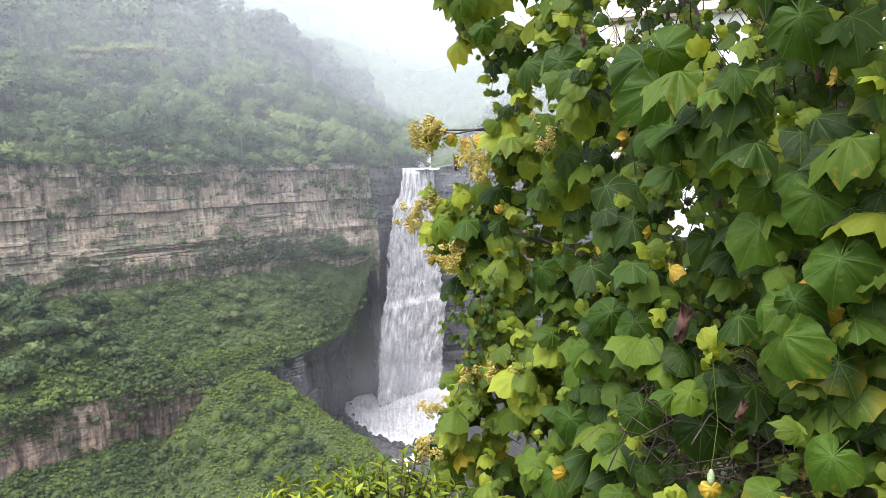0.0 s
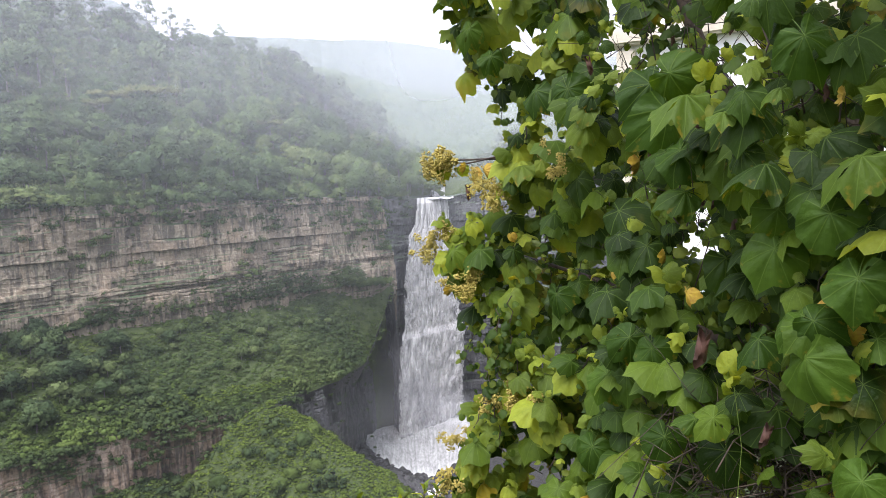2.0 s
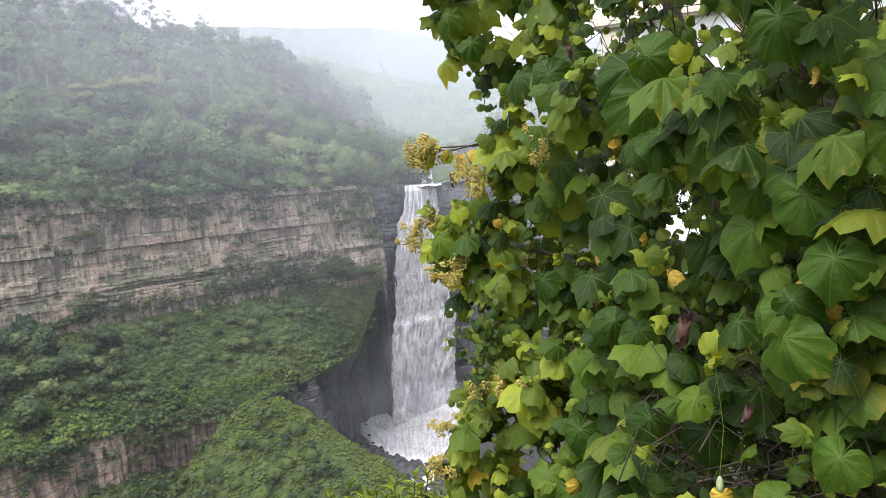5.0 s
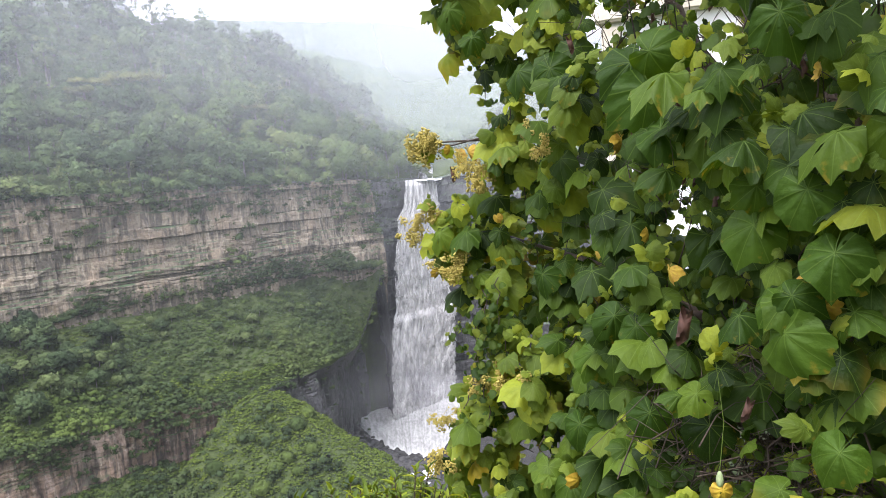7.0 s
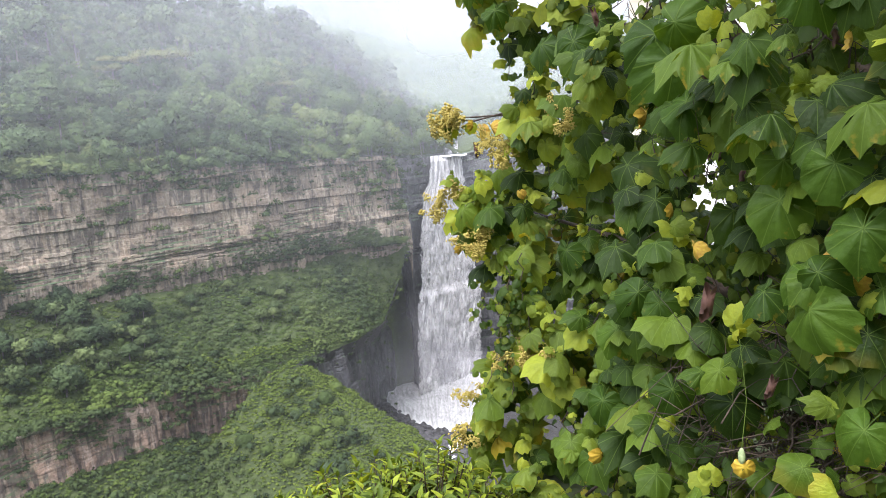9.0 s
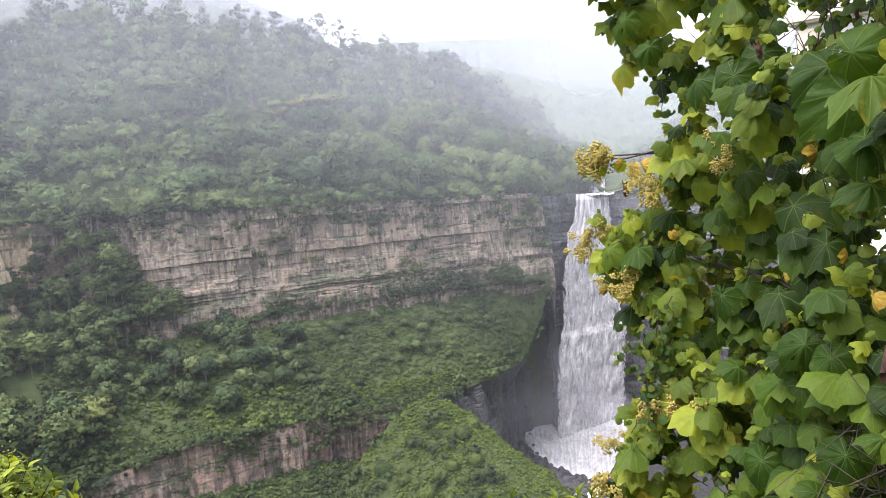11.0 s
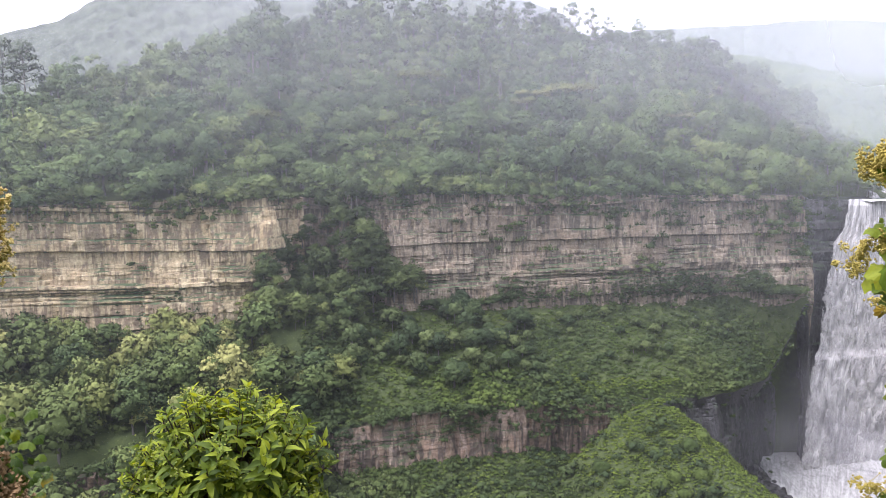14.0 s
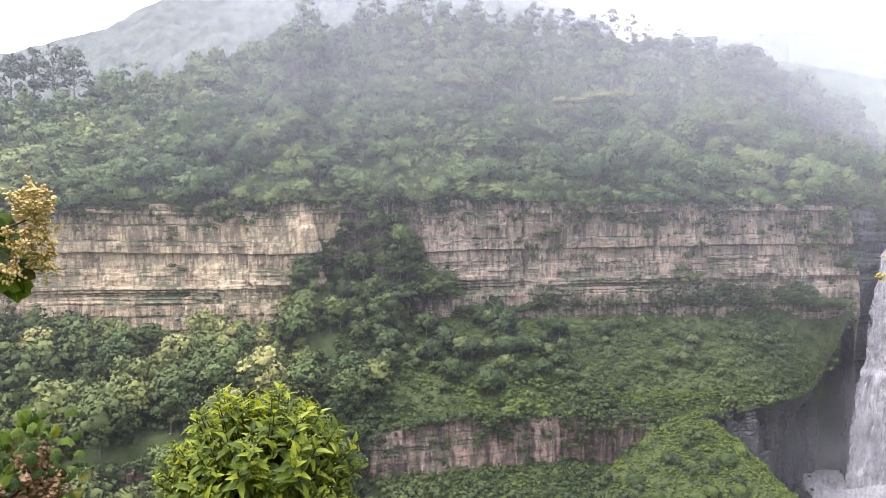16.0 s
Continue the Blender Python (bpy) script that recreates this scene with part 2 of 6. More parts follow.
def height(s, d, inset=6.0):
    """The land: forested hill behind the rim, the bench under the cliff, the gorge, the grassy spur and the near terrace."""
    s, d = np.broadcast_arrays(np.asarray(s, float), np.asarray(d, float))
    wall = rim_d(s) - inset - (hollow(s) if inset else 0)
    back = np.maximum(wall - d, 0)
    river = (280 - d) * 0.962
    climb = 0.64 * np.minimum(back, 150) + 0.12 * np.clip(back - 150, 0, 300)
    left = curve((-300, 0.35), (-150, 0.55), (-80, 0.74), (-20, 1.0), (80, 1.06), (150, 1.0), (400, 1.0))(s)
    valley = np.where(s < river, 0.62 * (river - s + 4), 0.45 * (s - river - 8))
    hill = rim_z(s) + np.minimum(climb * left, np.maximum(valley, 0.055 * back)) + 2.0 * wave(s, d, 0.05) * np.minimum(back / 30, 1)
    # gorge
    bz = base_z(s)
    bench = bench_z(s, d)
    bd = brink_d(s)
    drop = np.clip((d - bd + 6.0) / 2.5, 0, 1)
    floor = curve((-400, -26), (80, -16), (170, -4), (200, 2), (230, 2.4), (400, 2.4))(s)
    w = np.clip((170 - d) / np.maximum(170 - bd - 5, 1), 0, 1)
    low = floor + (bz - floor) * w ** 1.15 + 1.5 * wave(s, d, 0.08, 2)
    gorge = bench + (low - bench) * drop
    q = s - 124 - 0.10 * (d - 60)
    lumps = 2.4 * np.maximum(wave(s, d, 0.3, 1), 0) + 0.9 * np.maximum(wave(s, d, 0.5, 4), 0)
    q = q + 3.5 * wave(s, d, 0.14, 13) + 1.5 * wave(s, d, 0.5, 14)
    flank = np.where(q > 0, 0.5 * np.minimum(q, 11) + 1.12 * np.maximum(q - 11, 0), 0.28 * np.minimum(-q, 20) + 0.95 * np.maximum(-q - 20, 0))
    spur = 64.5 + lumps - 0.36 * np.maximum(d - 60, 0) - 0.9 * np.maximum(60 - d, 0) - flank + 1.0 * wave(s, d, 0.16, 1)
    gorge = np.where(d > bd, np.maximum(gorge, spur), gorge)
    near = 138.35 - np.maximum(277.8 - d, 0) * 1.35
    # added bank behind the viewpoint, never in view
    bank = np.clip(d - 284.5, 0, 70) * 0.95
    gorge = np.maximum(gorge, np.minimum(near, 138.35) + bank)
    side = 10 + curve((-60, 300), (30, 325), (90, 350), (180, 362), (300, 352), (430, 330))(d)
    out = np.where(d < wall, hill, gorge)
    return np.where((s > side) & (d > -8), np.maximum(138 + 0.25 * (s - side), 0), out)


# ---- mesh helpers ----
def mesh_from(name, verts, faces, mats, tint=None, uv=None, smooth=False, face_mat=None, normals=None):
    """A mesh from arrays; faces is an (n, 3) or (n, 4) array."""
    me = bpy.data.meshes.new(name)
    verts, faces = np.asarray(verts, np.float32), np.asarray(faces, np.int32)
    k = faces.shape[1]
    me.vertices.add(len(verts))
    me.vertices.foreach_set("co", verts.ravel())
    me.loops.add(faces.size)
    me.loops.foreach_set("vertex_index", faces.ravel())
    me.polygons.add(len(faces))
    me.polygons.foreach_set("loop_start", np.arange(0, faces.size, k, dtype=np.int32))
    if face_mat is not None:
        me.polygons.foreach_set("material_index", np.asarray(face_mat, np.int32))
    me.polygons.foreach_set("use_smooth", np.full(len(faces), smooth))
    if tint is not None:
        at = me.attributes.new("tint", "FLOAT", "POINT")
        at.data.foreach_set("value", np.asarray(tint, np.float32))
    if uv is not None:
        layer = me.uv_layers.new(name="uv")
        layer.data.foreach_set("uv", np.asarray(uv, np.float32)[faces.ravel()].ravel())
    for m in mats if isinstance(mats, (list, tuple)) else [mats]:
        me.materials.append(m)
    me.update(calc_edges=True)
    me.validate()
    if normals is not None:
        at = me.attributes.new("outward", "FLOAT_VECTOR", "POINT")
        at.data.foreach_set("vector", np.asarray(normals, np.float32).ravel())
    return me


def grid_faces(nu, nv):
    i = np.arange(nu - 1)[:, None] * nv + np.arange(nv - 1)[None, :]
    i = i.ravel()
    return np.stack([i, i + nv, i + nv + 1, i + 1], 1)


def part(name, me, parent, label=""):
    ob = new(name, me)
    ob.parent = parent
    return tagged(ob, label)


def thing(name, label, category, group="", place=None):
    ob = tagged(new(name), label, category, group)
    ob.empty_display_size = 0.2
    if place is not None:
        ob.location = place
    return ob


# ---- the land, one sheet ----
s_lines = np.concatenate([np.geomspace(-2600, -270, 22), np.arange(-264, 366, 3.0), np.geomspace(372, 2600, 22)])
d_lines = np.concatenate([-np.geomspace(2600, 210, 24), np.arange(-204, -24, 4.0), np.arange(-24, 110, 2.0), np.arange(110, 270, 5.0),
                          [272, 274, 276, 277.8, 278.6, 280, 284.5, 288, 296, 310, 340, 400, 520, 800, 1500, 2600]])
SS, DD = np.meshgrid(s_lines, d_lines, indexing="ij")
HH = height(SS, DD)
gx, gy, gz = plan(SS, DD, HH)
land_faces = grid_faces(len(s_lines), len(d_lines))
land_verts = np.stack([gx, gy, gz], -1).reshape(-1, 3)
# the river bed and its banks below the falls are bare wet rubble
mid_face = land_verts[land_faces].mean(1)
far_face, az_face = np.hypot(mid_face[:, 0], mid_face[:, 1]), np.degrees(np.arctan2(-mid_face[:, 0], mid_face[:, 1]))
bare = (far_face > 200) & (far_face < 420) & (mid_face[:, 2] < 19 + 6 * wave(mid_face[:, 0], mid_face[:, 1], 0.12, 7)) & (az_face < 14) & (az_face > -20)
land = tagged(new("ground", mesh_from("ground", land_verts, land_faces, [MAT_GROUND, MAT_BED], face_mat=bare.astype(int), smooth=True)),
              "green overgrown gorge land, hillside and viewing terrace", "ground", kind="structure")


# ---- cliffs ----
def cliff_strip(name, label, path, z_top, z_bottom, step, mats, pick, seed, rugged=1.0, pillars=False):
    """A rock wall along a line of the plan, made of beds and jointed blocks that stand proud or back."""
    rs = np.random.RandomState(seed)
    path = np.array(path, float)
    seg = np.hypot(*np.diff(path, axis=0).T)
    run = np.concatenate([[0], np.cumsum(seg)])
    us = np.arange(0, run[-1], step)
    ps, pd = np.interp(us, run, path[:, 0]), np.interp(us, run, path[:, 1])
    k = max(int(6 / step), 1)
    ker = np.ones(k) / k
    pad = lambda a: np.convolve(np.pad(a, (k // 2, k - 1 - k // 2), "edge"), ker, "valid")
    ps, pd = pad(ps), pad(pd)
    ts, td = np.gradient(ps), np.gradient(pd)
    ln = np.hypot(ts, td)
    ns, nd = -td / ln, ts / ln
    zt, zb = z_top(ps), z_bottom(ps)
    nz = int((zt - zb).max() / step) + 2
    v = np.linspace(0, 1, nz)
    Z = zb[:, None] + (zt - zb)[:, None] * v[None, :]
    U = np.repeat(us[:, None], nz, 1)
    # beds dip a little, swell and pinch, and keep their height along the wall
    Zb = Z + 1.2 * np.sin(U * 0.011) + 0.7 * wave(U, Z * 0.5, 0.08, seed) + 0.16 * wave(U, Z, 0.6, seed + 3)
    Ub = U + 0.9 * wave(U, Z, 0.25, seed + 5) + 0.08 * Z
    rel = np.clip((Z - zb[:, None]) / 44.0, 0, 1)
    bounds = [-60.0]
    while bounds[-1] < 190:
        group = wave(bounds[-1], 0.0, 0.25, seed)
        bounds.append(bounds[-1] + (0.9 + 1.3 * rs.rand() if group > 0.4 else 3.5 + 5.5 * rs.rand()))
    bounds = np.array(bounds)
    bed = np.clip(np.searchsorted(bounds, Zb) - 1, 0, len(bounds) - 2)
    off = (rs.rand(len(bounds)) - 0.5)[bed] * (0.35 if pillars else 1.9) * rugged * (0.4 + np.clip(wave(U, Z, 0.06, seed + 4) + 0.6, 0, 1.2))
    gap = np.minimum(Zb - bounds[bed], bounds[bed + 1] - Zb)
    show = np.clip(-0.1 + 2.0 * wave(U, bounds[bed] * 3.0, 0.10, seed), 0, 1) * (0.35 if pillars else 1.0)
    off -= np.where(gap < 0.3, 0.55, 0) * rugged * show
    tone = 0.5 - np.where(gap < 0.3, 0.12, 0) * show
    for spacing, depth, amount, low, high in ((4.6, 0.22, 0.6, 0.68, 1.1), (9.5, 0.22, 1.1, -0.1, 0.8), (24.0, 0.8, 3.0, -0.1, 1.1)):
        block = np.zeros_like(U)
        joint = np.zeros_like(U)
        rows = bed // 9 if spacing > 10 else (Zb / 40).astype(int) if pillars else (Zb / 11).astype(int) if spacing < 5 else bed
        for b in np.unique(rows):
            cuts = np.cumsum(spacing * (0.25 + 1.5 * rs.rand(int(run[-1] / spacing * 2.2) + 4))) - spacing
            mask = rows == b
            idx = np.clip(np.searchsorted(cuts, Ub[mask]) - 1, 0, len(cuts) - 2)
            block[mask] = (rs.rand(len(cuts)) - 0.5)[idx]
            joint[mask] = np.minimum(np.abs(Ub[mask] - cuts[idx]), np.abs(cuts[idx + 1] - Ub[mask])) < 0.34
        part_of = np.clip((rel - low) * 8, 0, 1) * np.clip((high - rel) * 8, 0, 1)
        if pillars:
            part_of = 2.2 if spacing < 5 else 1.2 if spacing < 10 else 1.0
        seen = np.clip(0.5 + 1.8 * wave(U, Z, 0.16, seed + spacing), 0, 1)
        off += (block * amount - joint * depth * seen) * rugged * part_of
        tone = tone + (block * 0.32 - 0.2 * joint * seen) * part_of
    lean_u = U + 0.06 * Z
    flute = np.abs(wave(lean_u, Z * 0.06, 0.8, seed + 1))
    off -= flute * ((1.0 if pillars else 0.15) + 0.7 * np.clip((rel - 0.65) * 4, 0, 1)) * rugged
    off += 2.2 * rugged * wave(U, Z, 0.07, seed) + 0.4 * wave(U, Z, 1.1, seed)
    off += (1 - v)[None, :] * 3.0 - 1.5
    off[:, -1] -= 9.0 + hollow(ps) * (zt > 100)
    Z[:, -1] += 0.6
    X, Y, ZZ = plan(ps[:, None] + ns[:, None] * off, pd[:, None] + nd[:, None] * off, Z)
    faces = grid_faces(len(us), nz)
    fm = pick(ps[:-1])[:, None].repeat(nz - 1, 1).ravel()
    me = mesh_from(name, np.stack([X, Y, ZZ], -1).reshape(-1, 3), faces, mats, face_mat=fm, tint=np.clip(tone, 0, 1).ravel())
    return tagged(new(name, me), label, "cliff", kind="structure")


NO_WET = lambda s: np.zeros(len(s), int)
cliff_strip("cliff_downstream", "sandstone cliff running on down the gorge", [(-420, 12), (-170, 5)], lambda s: rim_z(s) + 1.0, lambda s: foot_z(s) - 6, 2.5, [MAT_PALE], NO_WET, 5)
cliff_strip("cliff_side", "dark wet sandstone cliff closing the gorge beside the falls", RIM[12:], lambda s: rim_z(s) + 1.0, lambda s: foot_z(s) - 6, 2.0, [MAT_DARK_WET], NO_WET, 6, 0.35)
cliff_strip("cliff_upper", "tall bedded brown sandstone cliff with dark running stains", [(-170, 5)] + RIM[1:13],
                          lambda s: rim_z(s) + 1.0, lambda s: foot_z(s) - 6, 0.92, [MAT_CLIFF, MAT_PALE, MAT_DARK_WET],
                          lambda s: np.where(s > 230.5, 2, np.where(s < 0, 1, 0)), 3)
LOW_LINE = [(-150, 65), (-60, 63), (0, 56), (60, 51), (130, 51), (155, 45), (175, 27), (200, -1), (215, -14), (234, -21)]
# beyond s = 124, round the hollow, the wall takes the near-black stone
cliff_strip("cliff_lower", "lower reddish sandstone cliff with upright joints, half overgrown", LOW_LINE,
                          lambda s: edge_z(s) - 1.5 + 2.5 * wave(s, s * 0, 0.11, 4) + 30.0 * np.clip((s - 192) / 10, 0, 1), lambda s: base_z(s) - 5, 0.98, [MAT_RED, MAT_DARK_WET],
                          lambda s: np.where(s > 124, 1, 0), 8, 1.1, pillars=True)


# the overhanging end of the bench, a thick mossy shelf above the dark hollow
shelf_s = np.linspace(146, 228, 64)
shelf_t = np.linspace(0, 1, 22)
S3, T3 = np.meshgrid(shelf_s, shelf_t, indexing="ij")
D3 = rim_d(S3) - 7 + (edge_d(S3) + 1.0 - rim_d(S3) + 7) * T3
top3 = bench_z(S3, D3) + 0.15 - 2.5 * np.clip(T3 - 0.9, 0, 1) / 0.1 * 0.6
low3 = top3 - 2.0 - 5.0 * (1 - T3) - 2.5 * (1 + wave(S3, D3, 0.2, 3))
tv = np.stack(plan(S3, D3, top3), -1).reshape(-1, 3)
bv = np.stack(plan(S3, D3 - 1.5 * (T3 > 0.95), low3), -1).reshape(-1, 3)
nf = grid_faces(64, 22)
rim_i = np.arange(64) * 22 + 21
lip_f = np.stack([rim_i[:-1], rim_i[1:], rim_i[1:] + 64 * 22, rim_i[:-1] + 64 * 22], 1)
end_i = 63 * 22 + np.arange(22)
end_f = np.stack([end_i[:-1], end_i[1:], end_i[1:] + 64 * 22, end_i[:-1] + 64 * 22], 1)
# ground colour on top; near-black stone on the underside, lip and end
tagged(new("ground_shelf", mesh_from("ground_shelf", np.concatenate([tv, bv]), np.concatenate([nf, nf[:, ::-1] + 64 * 22, lip_f, end_f]), [MAT_GROUND, MAT_DARK_WET], smooth=False,
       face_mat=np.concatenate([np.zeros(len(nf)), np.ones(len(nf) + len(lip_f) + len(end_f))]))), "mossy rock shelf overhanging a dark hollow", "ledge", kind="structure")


# ---- trees of the woods ----
PHI = (1 + 5 ** 0.5) / 2
ICO = np.array([(-1, PHI, 0), (1, PHI, 0), (-1, -PHI, 0), (1, -PHI, 0), (0, -1, PHI), (0, 1, PHI), (0, -1, -PHI), (0, 1, -PHI), (PHI, 0, -1), (PHI, 0, 1), (-PHI, 0, -1), (-PHI, 0, 1)]) / math.sqrt(1 + PHI * PHI)
ICO_TRI = np.array([(0, 11, 5), (0, 5, 1), (0, 1, 7), (0, 7, 10), (0, 10, 11), (1, 5, 9), (5, 11, 4), (11, 10, 2), (10, 7, 6), (7, 1, 8),
                    (3, 9, 4), (3, 4, 2), (3, 2, 6), (3, 6, 8), (3, 8, 9), (4, 9, 5), (2, 4, 11), (6, 2, 10), (8, 6, 7), (9, 8, 1)])


def leaf_cloud(rs, centres, radii, count, size, flat=0.75, core=0.68, heart=0.0):
    """Leafy clumps: a lumpy close-leaved core in each, and small three-cornered leaf sprays standing off it; rows of place and outward way, and triangles."""
    per = rs.choice(len(centres), count, p=radii ** 2 / np.sum(radii ** 2))
    way = rs.normal(size=(count, 3))
    way[:, 2] = np.abs(way[:, 2]) * 0.9 - 0.35
    way /= np.linalg.norm(way, axis=1)[:, None]
    deep = 1.22 - 0.45 * rs.rand(count) ** 0.8
    pos = centres[per] + way * (radii[per] * deep)[:, None] * np.array([1, 1, flat])
    nrm = way * 0.8 + rs.normal(size=(count, 3)) * 0.42 + np.array([0, 0, 0.2])
    nrm /= np.linalg.norm(nrm, axis=1)[:, None]
    a = np.cross(nrm, rs.normal(size=(count, 3)))
    a /= np.linalg.norm(a, axis=1)[:, None]
    b = np.cross(nrm, a)
    sz = size * (0.6 + 0.8 * rs.rand(count))[:, None]
    tri = np.stack([pos - a * sz * 0.55 - b * sz * 0.25, pos + a * sz * 0.6 - b * sz * 0.2, pos + b * sz * 0.55], 1)
    middle = centres.mean(0) - np.array([0, 0, 0.5 * radii.mean()])
    spread = np.abs(centres - middle).max(0) + radii.mean()
    dome = 0.6 if len(centres) < 12 else 1.0
    soft = (pos - middle) / spread * dome + way * 0.42 + rs.normal(size=(count, 3)) * 0.12 + np.array([0, 0, 0.25 if dome < 1 else 0.05])
    soft /= np.linalg.norm(soft, axis=1)[:, None]
    rows, faces = [np.concatenate([tri.reshape(-1, 3), np.repeat(soft, 3, 0)], 1)], [np.arange(count * 3).reshape(-1, 3)]
    n = count * 3
    cores = list(zip(centres, radii * core))
    if heart:
        cores.append((middle, heart))
    for c, r in cores:
        turn, _ = np.linalg.qr(rs.normal(size=(3, 3)))
        unit = ICO @ turn
        keep = unit[ICO_TRI].mean(1)[:, 2] > (-0.55 if len(centres) < 6 else -0.15)
        at = c + unit * (r * (0.75 + 0.5 * rs.rand(12)))[:, None] * np.array([1, 1, flat])
        rows.append(np.concatenate([at, (at - middle) / spread * dome + 0.42 * unit + np.array([0, 0, 0.25 if dome < 1 else 0.05])], 1))
        faces.append(ICO_TRI[keep] + n)
        n += 12
    return np.concatenate(rows), np.concatenate(faces)


def stem(points, radii, sides=5):
    """A tapered tube through points."""
    points = np.asarray(points, float)
    rings = []
    for i, p in enumerate(points):
        t = points[min(i + 1, len(points) - 1)] - points[max(i - 1, 0)]
        t = t / (np.linalg.norm(t) + 1e-9)
        a = np.cross(t, [0.31, 0.95, 0.05])
        a /= np.linalg.norm(a) + 1e-9
        b = np.cross(t, a)
        ang = np.arange(sides) * 2 * np.pi / sides
        rings.append(p + radii[i] * (np.cos(ang)[:, None] * a + np.sin(ang)[:, None] * b))
    v = np.concatenate(rings)
    f = []
    for i in range(len(points) - 1):
        for j in range(sides):
            k = (j + 1) % sides
            f.append((i * sides + j, i * sides + k, (i + 1) * sides + k, (i + 1) * sides + j))
    return v, np.array(f, int)


def join(pieces):
    vs, fs, n = [], [], 0
    for v, f in pieces:
        vs.append(np.asarray(v, float).reshape(-1, 3))
        fs.append(np.asarray(f, int) + n)
        n += len(vs[-1])
    return np.concatenate(vs), np.concatenate(fs)


def tree_shape(seed, tall, spread, form, leaves, size, limbs=0):
    """Trunk with limbs, and leaf quads, of one woodland tree standing at the origin."""
    rs = np.random.RandomState(seed)
    if form == "round":
        k = 22 if leaves > 600 else 15
        ang, ring = np.arange(k) * 2.4 + rs.rand(), np.sqrt((np.arange(k) + 0.4) / k)
        side = 1 + 0.22 * np.cos(ang + rs.rand() * 6) + 0.12 * np.cos(3 * ang + rs.rand() * 6)
        c = np.stack([np.cos(ang) * ring * side * spread * 0.44, np.sin(ang) * ring * side * spread * 0.44, tall * (0.22 + 0.64 * np.sqrt(1 - 0.96 * ring ** 2))], 1) + rs.normal(size=(k, 3)) * spread * 0.04
        r = spread * (0.11 + 0.07 * rs.rand(k))
    elif form == "flat":
        k = 10
        c = np.stack([rs.normal(size=k) * spread * 0.40, rs.normal(size=k) * spread * 0.40, tall * (0.86 + 0.05 * rs.rand(k))], 1)
        r = spread * (0.17 + 0.08 * rs.rand(k))
    elif form == "open":
        k = 11
        h = np.linspace(0.45, 1.0, k)
        turn = np.arange(k) * 2.4 + rs.rand()
        out = spread * (0.42 - 0.34 * (h - 0.45)) * (0.5 + 0.6 * rs.rand(k)) * np.where(h > 0.93, 0.3, 1)
        c = np.stack([np.cos(turn) * out, np.sin(turn) * out, h * tall], 1)
        r = spread * (0.12 + 0.10 * rs.rand(k))
    elif form == "tall":
        k = 9
        h = np.linspace(0.42, 0.98, k)
        c = np.stack([rs.normal(size=k) * spread * 0.2, rs.normal(size=k) * spread * 0.2, h * tall], 1)
        r = spread * (0.30 - 0.16 * (h - 0.42)) * (0.7 + 0.5 * rs.rand(k))
    else:
        k = 3
        c = rs.normal(size=(k, 3)) * np.array([spread * 0.26, spread * 0.26, tall * 0.08]) + np.array([0, 0, tall * 0.32])
        r = spread * (0.24 + 0.14 * rs.rand(k))
    crown = leaf_cloud(rs, c, r, leaves, size, 0.55 if form == "flat" else 0.85 if form == "open" else 0.95, 0.3 if form == "open" or form == "bush" and tall > 5 else 0.5, spread * 0.25 if form == "round" else 0.0)
    wood = []
    bend = rs.normal(size=2) * 0.03 * tall
    wood.append(stem([(0, 0, -1.0), (bend[0] * 0.5, bend[1] * 0.5, tall * 0.35), (bend[0], bend[1], tall * (0.97 if form == "open" else 0.72))],
                     [(0.014 if form == "open" else 0.028) * tall, (0.011 if form == "open" else 0.02) * tall, 0.005 * tall]))
    for i in range(limbs):
        wood.append(stem([(bend[0] * 0.6, bend[1] * 0.6, c[i][2] * 0.86 if form == "open" else tall * (0.38 + 0.06 * i)), c[i] * [0.6, 0.6, 0.94], c[i]], [0.008 * tall, 0.005 * tall, 0.003 * tall], 4))
    return crown, [] if form == "bush" else wood


def plant_many(name, label, category, spots, shapes, mats, seed):
    """One mass of plants: shapes set out at spots (x, y, z, scale, tint)."""
    rs = np.random.RandomState(seed)
    vs, tints, fs, fms, n = [], [], [], [], 0
    for x, y, z, sc, tn in spots:
        (crown, tri), wood = shapes[rs.randint(len(shapes))]
        a = rs.rand() * 6.283
        ca, sa = math.cos(a) * sc, math.sin(a) * sc
        turn = np.array([[ca, -sa, 0], [sa, ca, 0], [0, 0, sc * (0.85 + 0.3 * rs.rand())]])
        vs.append(np.concatenate([crown[:, :3] @ turn.T + (x, y, z), crown[:, 3:] @ turn.T / sc], 1))
        fs.append(tri + n)
        fms.append(np.zeros(len(tri), int))
        tints.append(np.full(len(crown), tn))
        n += len(crown)
        for v, f in wood:
            vs.append(np.concatenate([v @ turn.T + (x, y, z), np.zeros((len(v), 3))], 1))
            fs.append(np.concatenate([f[:, :3], f[:, [0, 2, 3]]]) + n)
            fms.append(np.ones(len(f) * 2, int))
            tints.append(np.zeros(len(v)))
            n += len(v)
    v = np.concatenate(vs)
    return tagged(new(name, mesh_from(name, v[:, :3], np.concatenate(fs), mats, tint=np.concatenate(tints), face_mat=np.concatenate(fms), smooth=True, normals=v[:, 3:])),
                  label, category, kind="stuff")


